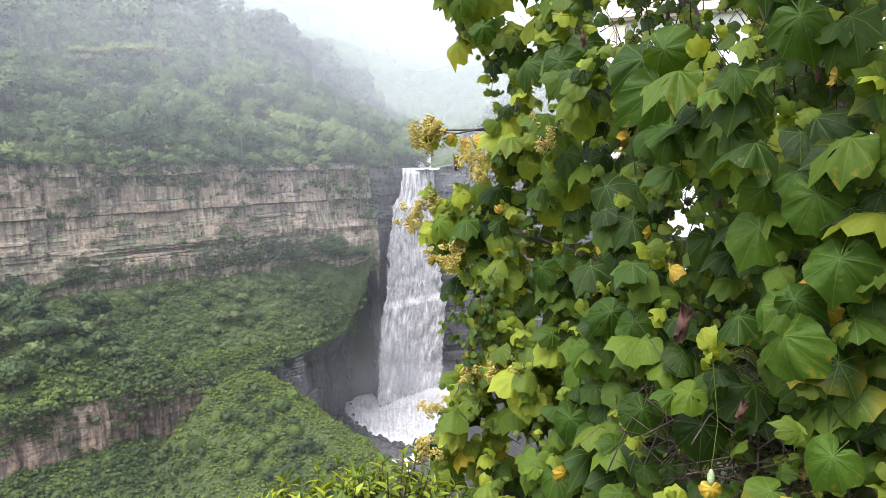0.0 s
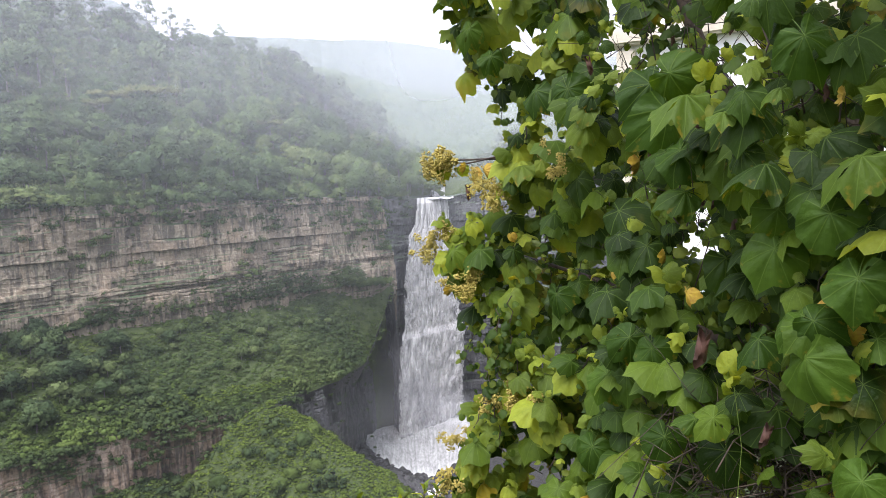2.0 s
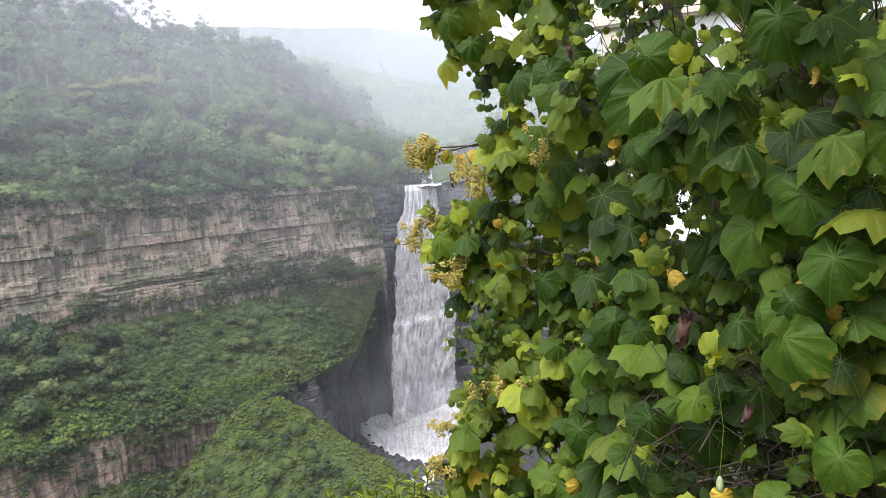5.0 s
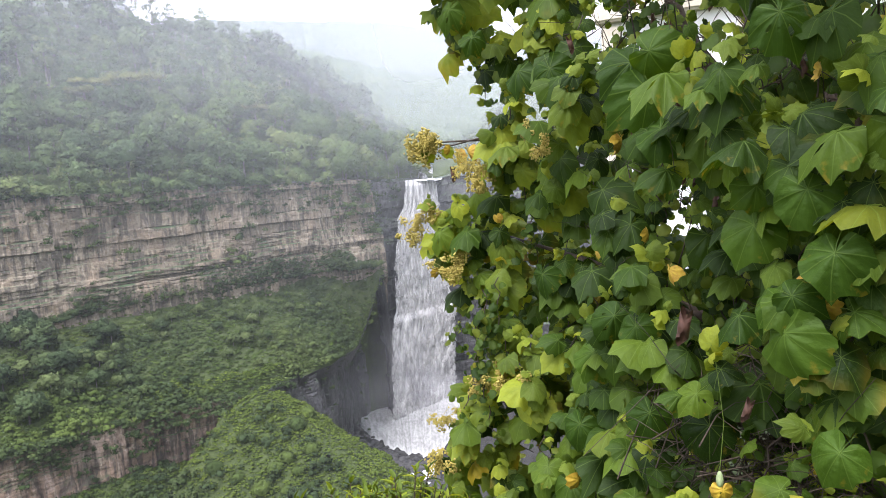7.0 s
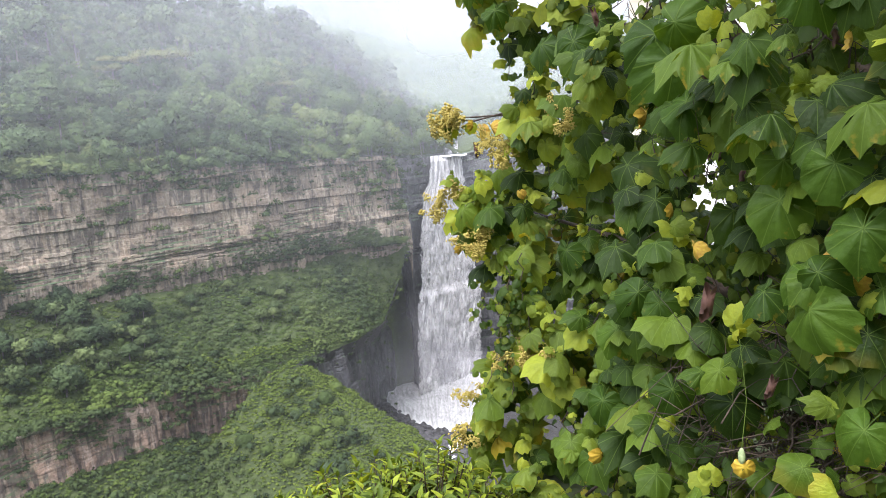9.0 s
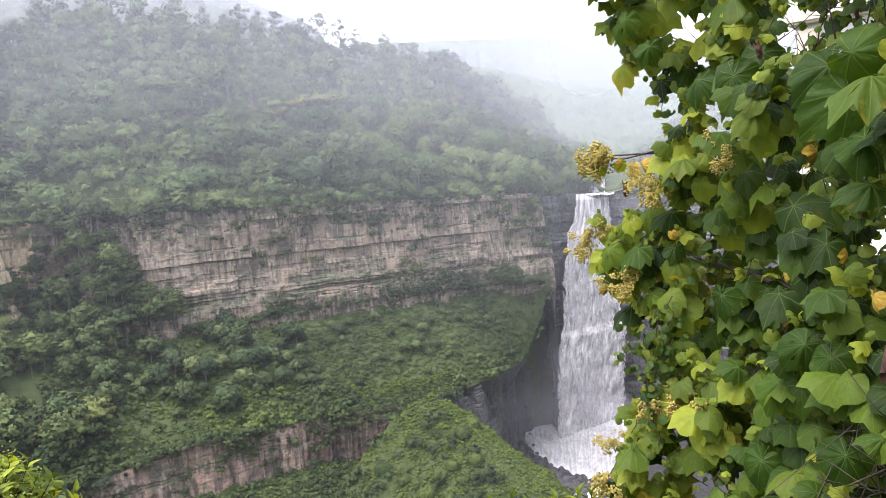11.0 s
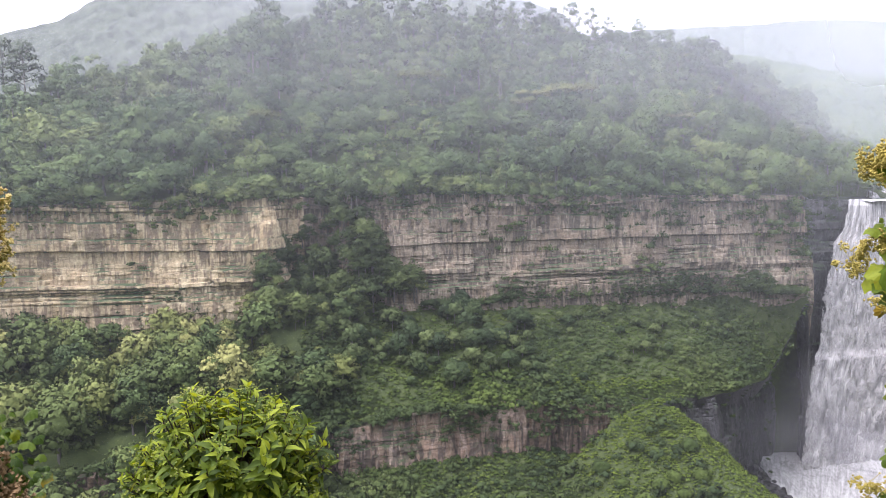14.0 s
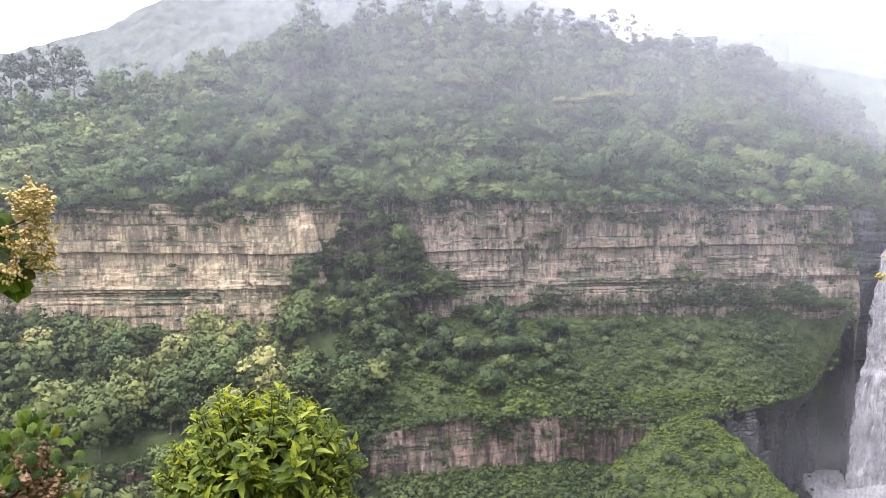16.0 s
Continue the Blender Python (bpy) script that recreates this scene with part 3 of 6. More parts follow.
def scatter(seed, s0, s1, d0, d1, gap, keep, scale, top=None, sink=0.0, vary=0.75, tone=None):
    """Spots on a jittered grid of the plan, with a tint each."""
    rs = np.random.RandomState(seed)
    gs, gd = np.meshgrid(np.arange(s0, s1, gap), np.arange(d0, d1, gap), indexing="ij")
    s = (gs + (rs.rand(*gs.shape) - 0.5) * gap * 1.1).ravel()
    d = (gd + (rs.rand(*gs.shape) - 0.5) * gap * 1.1).ravel()
    ok = keep(s, d)
    s, d = s[ok], d[ok]
    x, y, z = plan(s, d, height(s, d, 0.0) if top is None else top(s, d, rs))
    patch = 0.46 + 0.6 * wave(s, d, 0.045, seed) + 0.35 * wave(s, d, 0.16, seed + 7) + 0.34 * (rs.rand(len(s)) - 0.5) + 0.35 * (rs.rand(len(s)) > 0.95)
    if tone:
        patch = patch + tone(s, d)
    sc = scale[0] + (scale[1] - scale[0]) * rs.rand(len(s)) ** 1.6
    sc = sc * np.clip(1.0 + vary * wave(s, d, 0.09, seed + 2), 0.35, 2)
    return list(zip(x, y, z - 0.3 - sink * sc, sc, np.clip(patch, 0, 1)))


ROUND = [tree_shape(i, 9.5 + 0.7 * i, 10.5 - 0.3 * i, "round", 820, 0.60) for i in range(6)]
FAR = [tree_shape(60 + i, 9.5 + 1.2 * i, 10.5 - 0.5 * i, "round", 420, 0.80) for i in range(4)]
TALL = [tree_shape(30 + i, 14, 6, "tall", 580, 0.53) for i in range(3)]
SHRUB = [tree_shape(40 + i, 2.6, 3.2, "bush", 90, 0.44) for i in range(5)]
TINY = [tree_shape(50 + i, 2.6, 3.2, "bush", 58, 0.46) for i in range(6)]
UNDER = [tree_shape(80 + i, 7.5, 9.5, "bush", 170, 0.55) for i in range(5)]

# tint shift: lighter and yellower low on the hill
low_yellower = lambda s, d: 0.34 * np.clip((130 - s) / 110, 0, 1) * np.clip((d + 90) / 60, 0, 1) - 0.06
on_hill = lambda s, d: (d < rim_d(s) - 2.0) & (s < (280 - d) * 0.962 - 4) & (rim_d(s) - d < 175)
plant_many("hillside_wood", "dense misty green forest on the hill above the cliff", "forest",
           scatter(1, -170, 345, -75, 2, 7.3, on_hill, (0.62, 1.75), sink=2.4, vary=0.4, tone=low_yellower), ROUND + ROUND + TALL[:1], [MAT_FOREST, MAT_BARK], 5)
plant_many("hilltop_wood", "pale grey-green forest on the upper hillside in mist", "forest",
           scatter(31, -190, 345, -190, -72, 9.2, on_hill, (0.7, 1.7), sink=1.6, vary=0.4), FAR + TALL[:2], [MAT_EUCALYPT, MAT_BARK], 35)
plant_many("hillside_undergrowth", "dense green undergrowth between the hillside trees", "bushes",
           scatter(12, -170, 345, -175, 2, 7.4, on_hill, (0.6, 1.1), vary=0.4, tone=low_yellower)
           + scatter(18, -170, 262, -24, 2, 4.4, lambda s, d: (d < rim_d(s) - 2) & (d > rim_d(s) - 13), (0.4, 0.85), vary=0.4, tone=low_yellower), UNDER, [MAT_FOREST, MAT_BARK], 15)

plant_many("valley_wood", "pale misty woods on the slope across the river above the falls", "forest",
           scatter(61, 200, 520, -300, -34, 14.0, lambda s, d: (s > (280 - d) * 0.962 + 9) & (s < (280 - d) * 0.962 + 110), (0.7, 1.5), sink=1.6), FAR + TALL[:1], [MAT_EUCALYPT, MAT_BARK], 62)


def hanging(amount):
    """Heights that hang a varying way down a rock face."""
    return lambda s, d, rs: rim_z(s) + 0.6 - rs.rand(len(s)) ** 1.6 * amount * np.clip(0.45 + 1.1 * wave(s, d * 0, 0.075, 6), 0.05, 2)


plant_many("rim_thicket", "green thicket hanging over the cliff's rim", "bushes",
           scatter(2, -170, 262, -22, 3, 1.35, lambda s, d: (d < rim_d(s) + 0.6) & (d > rim_d(s) - 3.4), (0.5, 1.7), lambda s, d, rs: hanging(20)(s, d, rs) - 15 * np.clip((s - 110) / 60, 0, 1) * rs.rand(len(s)) ** 1.4), TINY, [MAT_BUSH, MAT_BARK], 6)
plant_many("rim_wood", "small trees leaning out over the cliff's rim", "forest",
           scatter(71, -170, 226, -20, 3, 4.2, lambda s, d: (d < rim_d(s) + 0.8) & (d > rim_d(s) - 4.0), (0.35, 0.85),
                   lambda s, d, rs: rim_z(s) - 1.5 - rs.rand(len(s)) * (9 + 7 * np.clip((s - 120) / 60, 0, 1)) * np.clip(0.2 + 1.5 * wave(s, d * 0, 0.1, 16), 0, 1.3)), ROUND, [MAT_FOREST, MAT_BARK], 72)
plant_many("ledge_bushes", "green bushes clinging to ledges of the cliff", "bushes",
           scatter(13, -120, 226, -22, 3, 1.7, lambda s, d: (d < rim_d(s) + 1.6) & (d > rim_d(s) + 0.2) & (wave(s, d, 0.12, 3) + 0.5 * wave(s, d, 0.5, 1) > 0.18), (0.4, 1.1),
                   lambda s, d, rs: foot_z(s) + 2 + 40 * np.clip(0.5 + 0.6 * wave(s, d, 0.21, 8) + 0.2 * rs.normal(size=len(s)), 0, 1)), SHRUB, [MAT_BUSH, MAT_BARK], 16)
plant_many("cliff_foot_bushes", "green bushes and creepers climbing from the cliff's foot", "bushes",
           scatter(33, -120, 224, -22, 5, 1.5, lambda s, d: (d < rim_d(s) + 3.0) & (d > rim_d(s) + 0.4), (0.5, 1.7),
                   lambda s, d, rs: foot_z(s) + 1.0 + rs.rand(len(s)) ** 1.6 * (15 + 17 * np.clip((s - 120) / 60, 0, 1)) * np.clip(0.35 + 1.3 * wave(s, d * 0, 0.06, 12) + 0.5 * wave(s, d * 0, 0.3, 2), 0.03, 1.6)), SHRUB, [MAT_BUSH, MAT_BARK], 36)
talus = curve((48, 0), (72, 6), (92, 16), (130, 14), (170, 12), (205, 11), (224, 8))
plant_many("talus_thicket", "green bushes and creepers heaped against the foot of the cliff", "bushes",
           scatter(93, 48, 224, -22, 8, 0.8, lambda s, d: (d < rim_d(s) + 4.5) & (d > rim_d(s) + 0.6), (0.55, 1.5),
                   lambda s, d, rs: foot_z(s) + (0.15 + 0.85 * np.clip(1.1 - (d - rim_d(s)) / 5, 0, 1)) * talus(s) * rs.rand(len(s)) ** 0.7 * np.clip(0.85 + 0.8 * wave(s, d * 0, 0.13, 5), 0.2, 1.3)), SHRUB, [MAT_BUSH, MAT_BARK], 94)
plant_many("corner_creepers", "dark mossy creepers in the corner of the cliff beside the falls", "bushes",
           scatter(91, 220, 238, -16, 5, 0.8, lambda s, d: (np.abs(d - rim_d(s) - 1.2) < 1.6) & (wave(s * 2, d, 0.5, 3) > -0.35), (0.4, 1.1),
                   lambda s, d, rs: 88 + 47 * rs.rand(len(s)) ** 1.2), TINY, [MAT_BUSH, MAT_BARK], 92)
on_bench = lambda s, d: (d > rim_d(s) + 1) & (d < edge_d(s) + 1)
plant_many("bench_scrub", "dense green scrub covering the bench below the cliff", "bushes",
           scatter(3, 0, 222, -14, 60, 1.75, lambda s, d: on_bench(s, d) & (wave(s, d * 1.5, 0.085, 5) > -0.35), (0.3, 1.35), lambda s, d, rs: bench_z(s, d)), TINY, [MAT_BUSH, MAT_BARK], 7)
plant_many("bench_moss", "soft bright green mossy hummocks and grass on the bench", "moss",
           scatter(43, 0, 224, -16, 60, 2.0, lambda s, d: on_bench(s, d) & ((d > edge_d(s) - 9) | (s > 196) | (wave(s, d * 1.5, 0.085, 5) < -0.1)), (0.4, 1.5), lambda s, d, rs: bench_z(s, d) - 0.25), TINY, [MAT_HUMMOCK, MAT_BARK], 44)
plant_many("bench_brink_scrub", "scrub and ferns hanging over the bench's brink", "bushes",
           scatter(14, -140, 218, -4, 72, 1.3, lambda s, d: (d < edge_d(s) + 2.4) & (d > edge_d(s) - 0.5), (0.5, 1.35),
                   lambda s, d, rs: edge_z(s) + 0.5 - rs.rand(len(s)) ** 1.5 * (7.0 + 22 * np.clip((s - 74) / 24, 0, 1) + 10 * np.clip((10 - s) / 25, 0, 1)) * np.clip(0.5 + 1.4 * wave(s, d * 0, 0.22, 2), 0.1, 1.6) * np.clip(0.75 + 1.5 * wave(s, d * 0, 0.07, 9), 0.2, 2.0)),
           TINY, [MAT_BUSH, MAT_BARK], 17)
plant_many("lower_cliff_creepers", "creepers and ferns hanging down the lower cliff", "bushes",
           scatter(19, -60, 128, 40, 74, 0.95, lambda s, d: (np.abs(d - edge_d(s) - 2.6) < 1.2) & ((s < 37) & (wave(s, s * 0, 0.2, 31) > -0.35) | (s > 76) | (wave(s, s * 0, 0.35, 30) > 0.34)), (0.4, 1.3),
                   lambda s, d, rs: edge_z(s) - 0.5 - rs.rand(len(s)) * 19 * np.clip(0.55 + wave(s, s * 0, 0.3, 33), 0.25, 1.1)), TINY, [MAT_BUSH, MAT_BARK], 20)
plant_many("bench_end_scrub", "ferns and moss trailing over the rounded end of the bench", "bushes",
           scatter(15, 190, 229, -16, 18, 1.25, lambda s, d: (d > rim_d(s) + 0.5) & (d < edge_d(s) + 1.5), (0.4, 1.2),
                   lambda s, d, rs: bench_z(s, d) + 0.6 - rs.rand(len(s)) ** 1.4 * 9 * np.clip((s - 192) / 12, 0, 1) * np.clip((d - rim_d(s) + 2) / 8, 0, 1)), TINY, [MAT_HUMMOCK, MAT_BARK], 18)
plant_many("gorge_wood", "green and pale yellow trees on the steep gorge slope", "forest",
           scatter(4, -170, 34, -10, 125, 7.7, lambda s, d: (d > rim_d(s) + 3) & (s < 26 - d * 0.25) & (s > 0.577 * d - 168), (0.7, 1.7), sink=2.5) + scatter(24, -14, 40, -8, 22, 4.6, lambda s, d: (d > rim_d(s) + 3) & (s < 36 - d), (0.7, 1.25)), ROUND + ROUND + TALL[:2], [MAT_GORGE, MAT_BARK], 8)
plant_many("gully_wood", "green trees and creepers climbing the gully in the cliff", "forest",
           scatter(57, -16, 46, -13, 16, 2.1, lambda s, d: (d > rim_d(s) + 0.5) & (d < rim_d(s) + 7), (0.5, 1.0),
                   lambda s, d, rs: foot_z(s) + (rim_z(s) - 4.0 - foot_z(s)) * rs.rand(len(s)) ** 0.8 * np.clip(1.6 - np.abs(s - 12.5) / 14, 0.14, 1)),
           ROUND, [MAT_GORGE, MAT_BARK], 58)
plant_many("gorge_thicket", "green bushes under the gorge trees", "bushes",
           scatter(5, -150, 120, 0, 115, 5.6, lambda s, d: (d > rim_d(s) + 2) & ((s < 30) | (d > 56)) & (height(s, d) > 2), (0.8, 1.9)) + scatter(55, 5, 130, 50, 120, 2.7, lambda s, d: (height(s, d) > 4) & ~((s > 84 + 0.1 * d) & (d > 50)), (0.5, 1.5)), TINY, [MAT_BUSH, MAT_BARK], 9)
on_spur = lambda s, d: (d > 40) & (height(s, d) > 17 + 6 * wave(s, d, 0.12, 7)) & (s > 84 + 0.1 * d)
plant_many("spur_bushes", "rounded green bushes on the grassy spur", "bushes",
           scatter(6, 85, 200, 52, 150, 5.0, on_spur, (0.3, 1.1)), SHRUB, [MAT_GRASS, MAT_BARK], 10)


def tuft(seed):
    rs = np.random.RandomState(seed)
    c = np.array([[0, 0, 0.1]])
    return leaf_cloud(rs, c, np.array([0.62]), 16, 0.36, 0.5, 0.7), []


plant_many("spur_meadow", "bright green grass and herbs on the spur", "grass",
           scatter(7, 84, 190, 40, 150, 1.05, on_spur, (0.8, 1.4), sink=-0.6, vary=0.15), [tuft(i) for i in range(6)], [MAT_GRASS], 11)
plant_many("gorge_grass", "rough dark green grass and herbs below the lower cliff", "grass",
           scatter(27, 20, 100, 52, 125, 1.45, lambda s, d: (height(s, d) > 6) & ~((s > 84 + 0.1 * d) & (d > 50)), (1.0, 1.9), sink=-0.45, vary=0.2), [tuft(i) for i in range(6)], [MAT_HUMMOCK], 28)
plant_many("bench_grass", "rough green grass between the bench's scrub", "grass",
           scatter(17, 0, 222, -14, 60, 1.9, on_bench, (1.1, 2.0), lambda s, d, rs: bench_z(s, d) + 0.5, vary=0.2), [tuft(i) for i in range(6)], [MAT_HUMMOCK], 12)


# ---- trees that stand out singly ----
def tree_thing(name, label, group, seed, tall, spread, form, leaves, size, mat):
    """One whole tree: a trunk, its limbs and a crown."""
    (crown, tri), wood = tree_shape(seed, tall, spread, form, leaves, size, limbs=10 if form == "open" else 4)
    root = thing(name, label, "tree", group)
    part("crown", mesh_from("crown", crown[:, :3], tri, mat, smooth=True, normals=crown[:, 3:]), root)
    for k, (v, f) in enumerate(wood):
        part("trunk" if k == 0 else "limb", mesh_from("trunk" if k == 0 else "limb", v, f, MAT_BARK, smooth=True), root)
    return root


def stand(proto, spots, seed):
    """Sets a tree and its copies out at plan spots (s, d, scale)."""
    rs = np.random.RandomState(seed)
    for k, (s, d, sc) in enumerate(spots):
        z = float(height(s, d, 0.0)) if d < float(rim_d(s)) else float(height(s, d))
        x, y, z = plan(s, d, z - 0.4)
        m = Matrix.LocRotScale((x, y, z), Euler((0, 0, rs.rand() * 6.28)), (sc, sc, sc * (0.9 + 0.25 * rs.rand())))
        if k == 0:
            proto.matrix_basis = m
        else:
            copy_thing(proto, m @ Matrix.Diagonal((1 / proto.scale[0], 1 / proto.scale[1], 1 / proto.scale[2], 1)))


rg = np.random.RandomState(70)
for k in range(5):
    spots = [(rg.uniform(-125, 20), rg.uniform(14, 96), rg.uniform(0.9, 1.7)) for _ in range(20)]
    spots = [p for p in spots if p[0] < 22 - p[1] * 0.25]
    stand(tree_thing("gorge_tree", "bushy tree with green to pale yellow crown on the gorge slope", "trees on the gorge slope", 100 + k, 11, 9 if k < 3 else 7, "round" if k < 3 else "tall", 900, 0.75, MAT_SINGLE), spots, 200 + k)
for k in range(3):
    spots = [(rg.uniform(16, 88) if j < 22 else rg.uniform(60, 195), rg.uniform(5, 42), rg.uniform(0.4, 0.95) if j < 22 else rg.uniform(0.3, 0.6)) for j in range(34)]
    spots = [p for p in spots if p[1] < float(edge_d(p[0])) - 4 and p[1] < float(brink_d(p[0])) - 5]
    stand(tree_thing("bench_tree", "small dense green tree standing out of the bench scrub", "trees on the bench", 110 + k, 10, 10, "round", 800, 0.85, MAT_BENCHTREE), spots, 210 + k)
CREST = [tree_thing("crest_tree", "tall thin misty tree on the crest of the hill", "trees on the hill's crest", 120 + k, 18, 10, "open", 760, 0.6, MAT_CREST) for k in range(3)]
crest_az = [20.4, 21.6, 23.2, 24.6, 25.7, 26.6, 27.9, 29.3, 30.4, 32.0, 34.0, 36.4, 38.2, 40.0, 41.7, 43.1, 44.6, 64.0, 65.2, 66.6, 68.0, 69.5]
for k in range(3):
    spots = []
    for j, a in enumerate(crest_az[k::3]):
        d = -150 + 8 * math.sin(j * 2.7 + k)
        spots.append(((280 - d) * math.tan(radians(45 - a)), d, (1.0 + 0.5 * ((j * 5 + k * 3) % 7) / 6) * (1.7 if a > 60 else 1.0)))
    stand(CREST[k], spots, 220 + k)
FLATTOP = tree_thing("flat_crowned_tree", "flat-crowned tree with pale yellow-green tiers on the hillside", "flat-crowned trees on the hill", 130, 12, 14, "flat", 900, 0.7, MAT_TIERED)
stand(FLATTOP, [((280 - d) * math.tan(radians(45 - a)), d, sc) for a, d, sc in ((24.0, -62, 1.25), (25.6, -66, 1.0), (26.8, -58, 0.9), (14.8, -50, 1.0), (36.0, -70, 1.1), (48.0, -40, 1.0), (7.0, -32, 0.9))], 230)


# ---- the waterfall ----
def water_material(name, dark, bright, scale, stretch, low=0.35, high=0.6, coord="UV", rough=0.6, close=1.0):
    """White falling water that thins to grey between its strands."""
    m, n, l, p = material(name)
    f1 = noise_node(n, l, scale, 6, stretch, coord)
    f2 = noise_node(n, l, scale * 3.3, 4, stretch, coord)
    fac = maths(n, l, "ADD", maths(n, l, "MULTIPLY", f1, 0.65), maths(n, l, "MULTIPLY", f2, 0.35))
    l.new(ramp(n, l, fac, [(low, dark), (high, bright)]), p.inputs["Base Color"])
    p.inputs["Roughness"].default_value = rough
    p.inputs["Alpha"].default_value = close
    bump(n, l, p, fac, 0.35, 0.4)
    return m


def fall_material(name):
    """Billowing white water: broad plumes and fine threads over grey thin water."""
    m, n, l, p = material(name)
    warp = noise_node(n, l, 1.0, 3, (7, 9, 1), "UV")
    plume = noise_node(n, l, 1.0, 5, (13, 15, 1), "UV")
    thread = noise_node(n, l, 1.0, 4, (44, 9, 1), "UV")
    fine = noise_node(n, l, 1.0, 4, (80, 60, 1), "UV")
    fac = maths(n, l, "ADD", maths(n, l, "MULTIPLY", plume, 0.42), maths(n, l, "MULTIPLY", thread, 0.28))
    fac = maths(n, l, "ADD", fac, maths(n, l, "ADD", maths(n, l, "MULTIPLY", fine, 0.16), maths(n, l, "MULTIPLY", warp, 0.14)))
    l.new(ramp(n, l, fac, [(0.40, (0.12, 0.12, 0.116)), (0.47, (0.26, 0.257, 0.245)), (0.54, (0.43, 0.425, 0.402)), (0.63, (0.68, 0.67, 0.635))]), p.inputs["Base Color"])
    p.inputs["Roughness"].default_value = 0.6
    bump(n, l, p, fac, 0.35, 1.0)
    return m


MAT_FALL = fall_material("falling_water")
MAT_STRAND = water_material("white_strand", (0.34, 0.335, 0.325), (0.65, 0.637, 0.61), 1.0, (5, 5, 1), 0.38, 0.6, close=0.4)
def apron_material(name):
    """Water fanning out in fine ripples, with a thick white rim."""
    m, n, l, p = material(name)
    run_, ripple = noise_node(n, l, 1.0, 4, (48, 4, 1), "UV"), noise_node(n, l, 1.0, 4, (34, 24, 1), "UV")
    fac = maths(n, l, "ADD", maths(n, l, "MULTIPLY", run_, 0.55), maths(n, l, "MULTIPLY", ripple, 0.45))
    sep = n.new("ShaderNodeSeparateXYZ")
    l.new(n.new("ShaderNodeTexCoord").outputs["UV"], sep.inputs[0])
    foam = ramp(n, l, maths(n, l, "ADD", sep.outputs[1], maths(n, l, "MULTIPLY", ripple, 0.12)), [(0.10, (0.22, 0.22, 0.22)), (0.22, (0, 0, 0)), (0.75, (0, 0, 0)), (1.0, (0.16, 0.16, 0.16))])
    l.new(ramp(n, l, maths(n, l, "ADD", fac, foam), [(0.38, (0.20, 0.202, 0.192)), (0.50, (0.31, 0.312, 0.298)), (0.66, (0.46, 0.462, 0.44))]), p.inputs["Base Color"])
    p.inputs["Roughness"].default_value = 0.6
    bump(n, l, p, fac, 0.4, 0.5)
    return m


MAT_FOAM = apron_material("foaming_apron")
MAT_RAPID = water_material("white_rapid", (0.5, 0.5, 0.5), (0.75, 0.75, 0.75), 1.0, (8, 8, 1), 0.3, 0.5)

fall_d = curve((2, -1), (16, -3.0), (40, -5), (57, -7), (60, -10), (95, -12.5), (112, -13.5), (116, -15), (131, -16.5), (134.5, -19.5))
az_left = curve((0, 5.55), (20, 5.35), (45, 5.3), (58, 5.0), (62, 4.75), (97, 4.35), (113, 4.0), (118, 3.6), (134, 3.3))
az_right = curve((0, 0.2), (29, 0.1), (57, -0.3), (62, 0.1), (100, 0.5), (134, 0.85))


def fall_point(u, z, out=0.0):
    """A point of the sheet: u across from 0 to 1, z the height."""
    d = fall_d(z) + out
    az = az_left(z) + (az_right(z) - az_left(z)) * u
    s = (280 - d) * np.tan(np.radians(45 - az))
    return np.stack(np.broadcast_arrays(*plan(s, d, z)), -1)


waterfall = thing("waterfall", "tall white waterfall plunging in strands down a dark cliff", "waterfall")
uu, zz = np.linspace(0, 1, 110), np.linspace(3, 134, 280)
U2, Z2 = np.meshgrid(uu, zz, indexing="ij")
ragged = 1.5 * wave(U2 * 22, Z2 * 0.22, 1.0, 4) + 0.6 * wave(U2 * 60, Z2 * 0.3, 1.0, 9)
edge = (0.028 * wave(Z2, Z2 * 0.7, 0.35, 3) + 0.02 * wave(Z2, U2, 1.3, 5)) * np.clip((np.abs(U2 - 0.5) - 0.3) * 5, 0, 1)
part("water_sheet", mesh_from("water_sheet", fall_point(U2 + edge, Z2, ragged * (0.25 + 0.75 * (134 - Z2) / 134)).reshape(-1, 3), grid_faces(110, 280), MAT_FALL,
     uv=np.stack([U2, Z2 / 134], -1).reshape(-1, 2), smooth=True), waterfall)


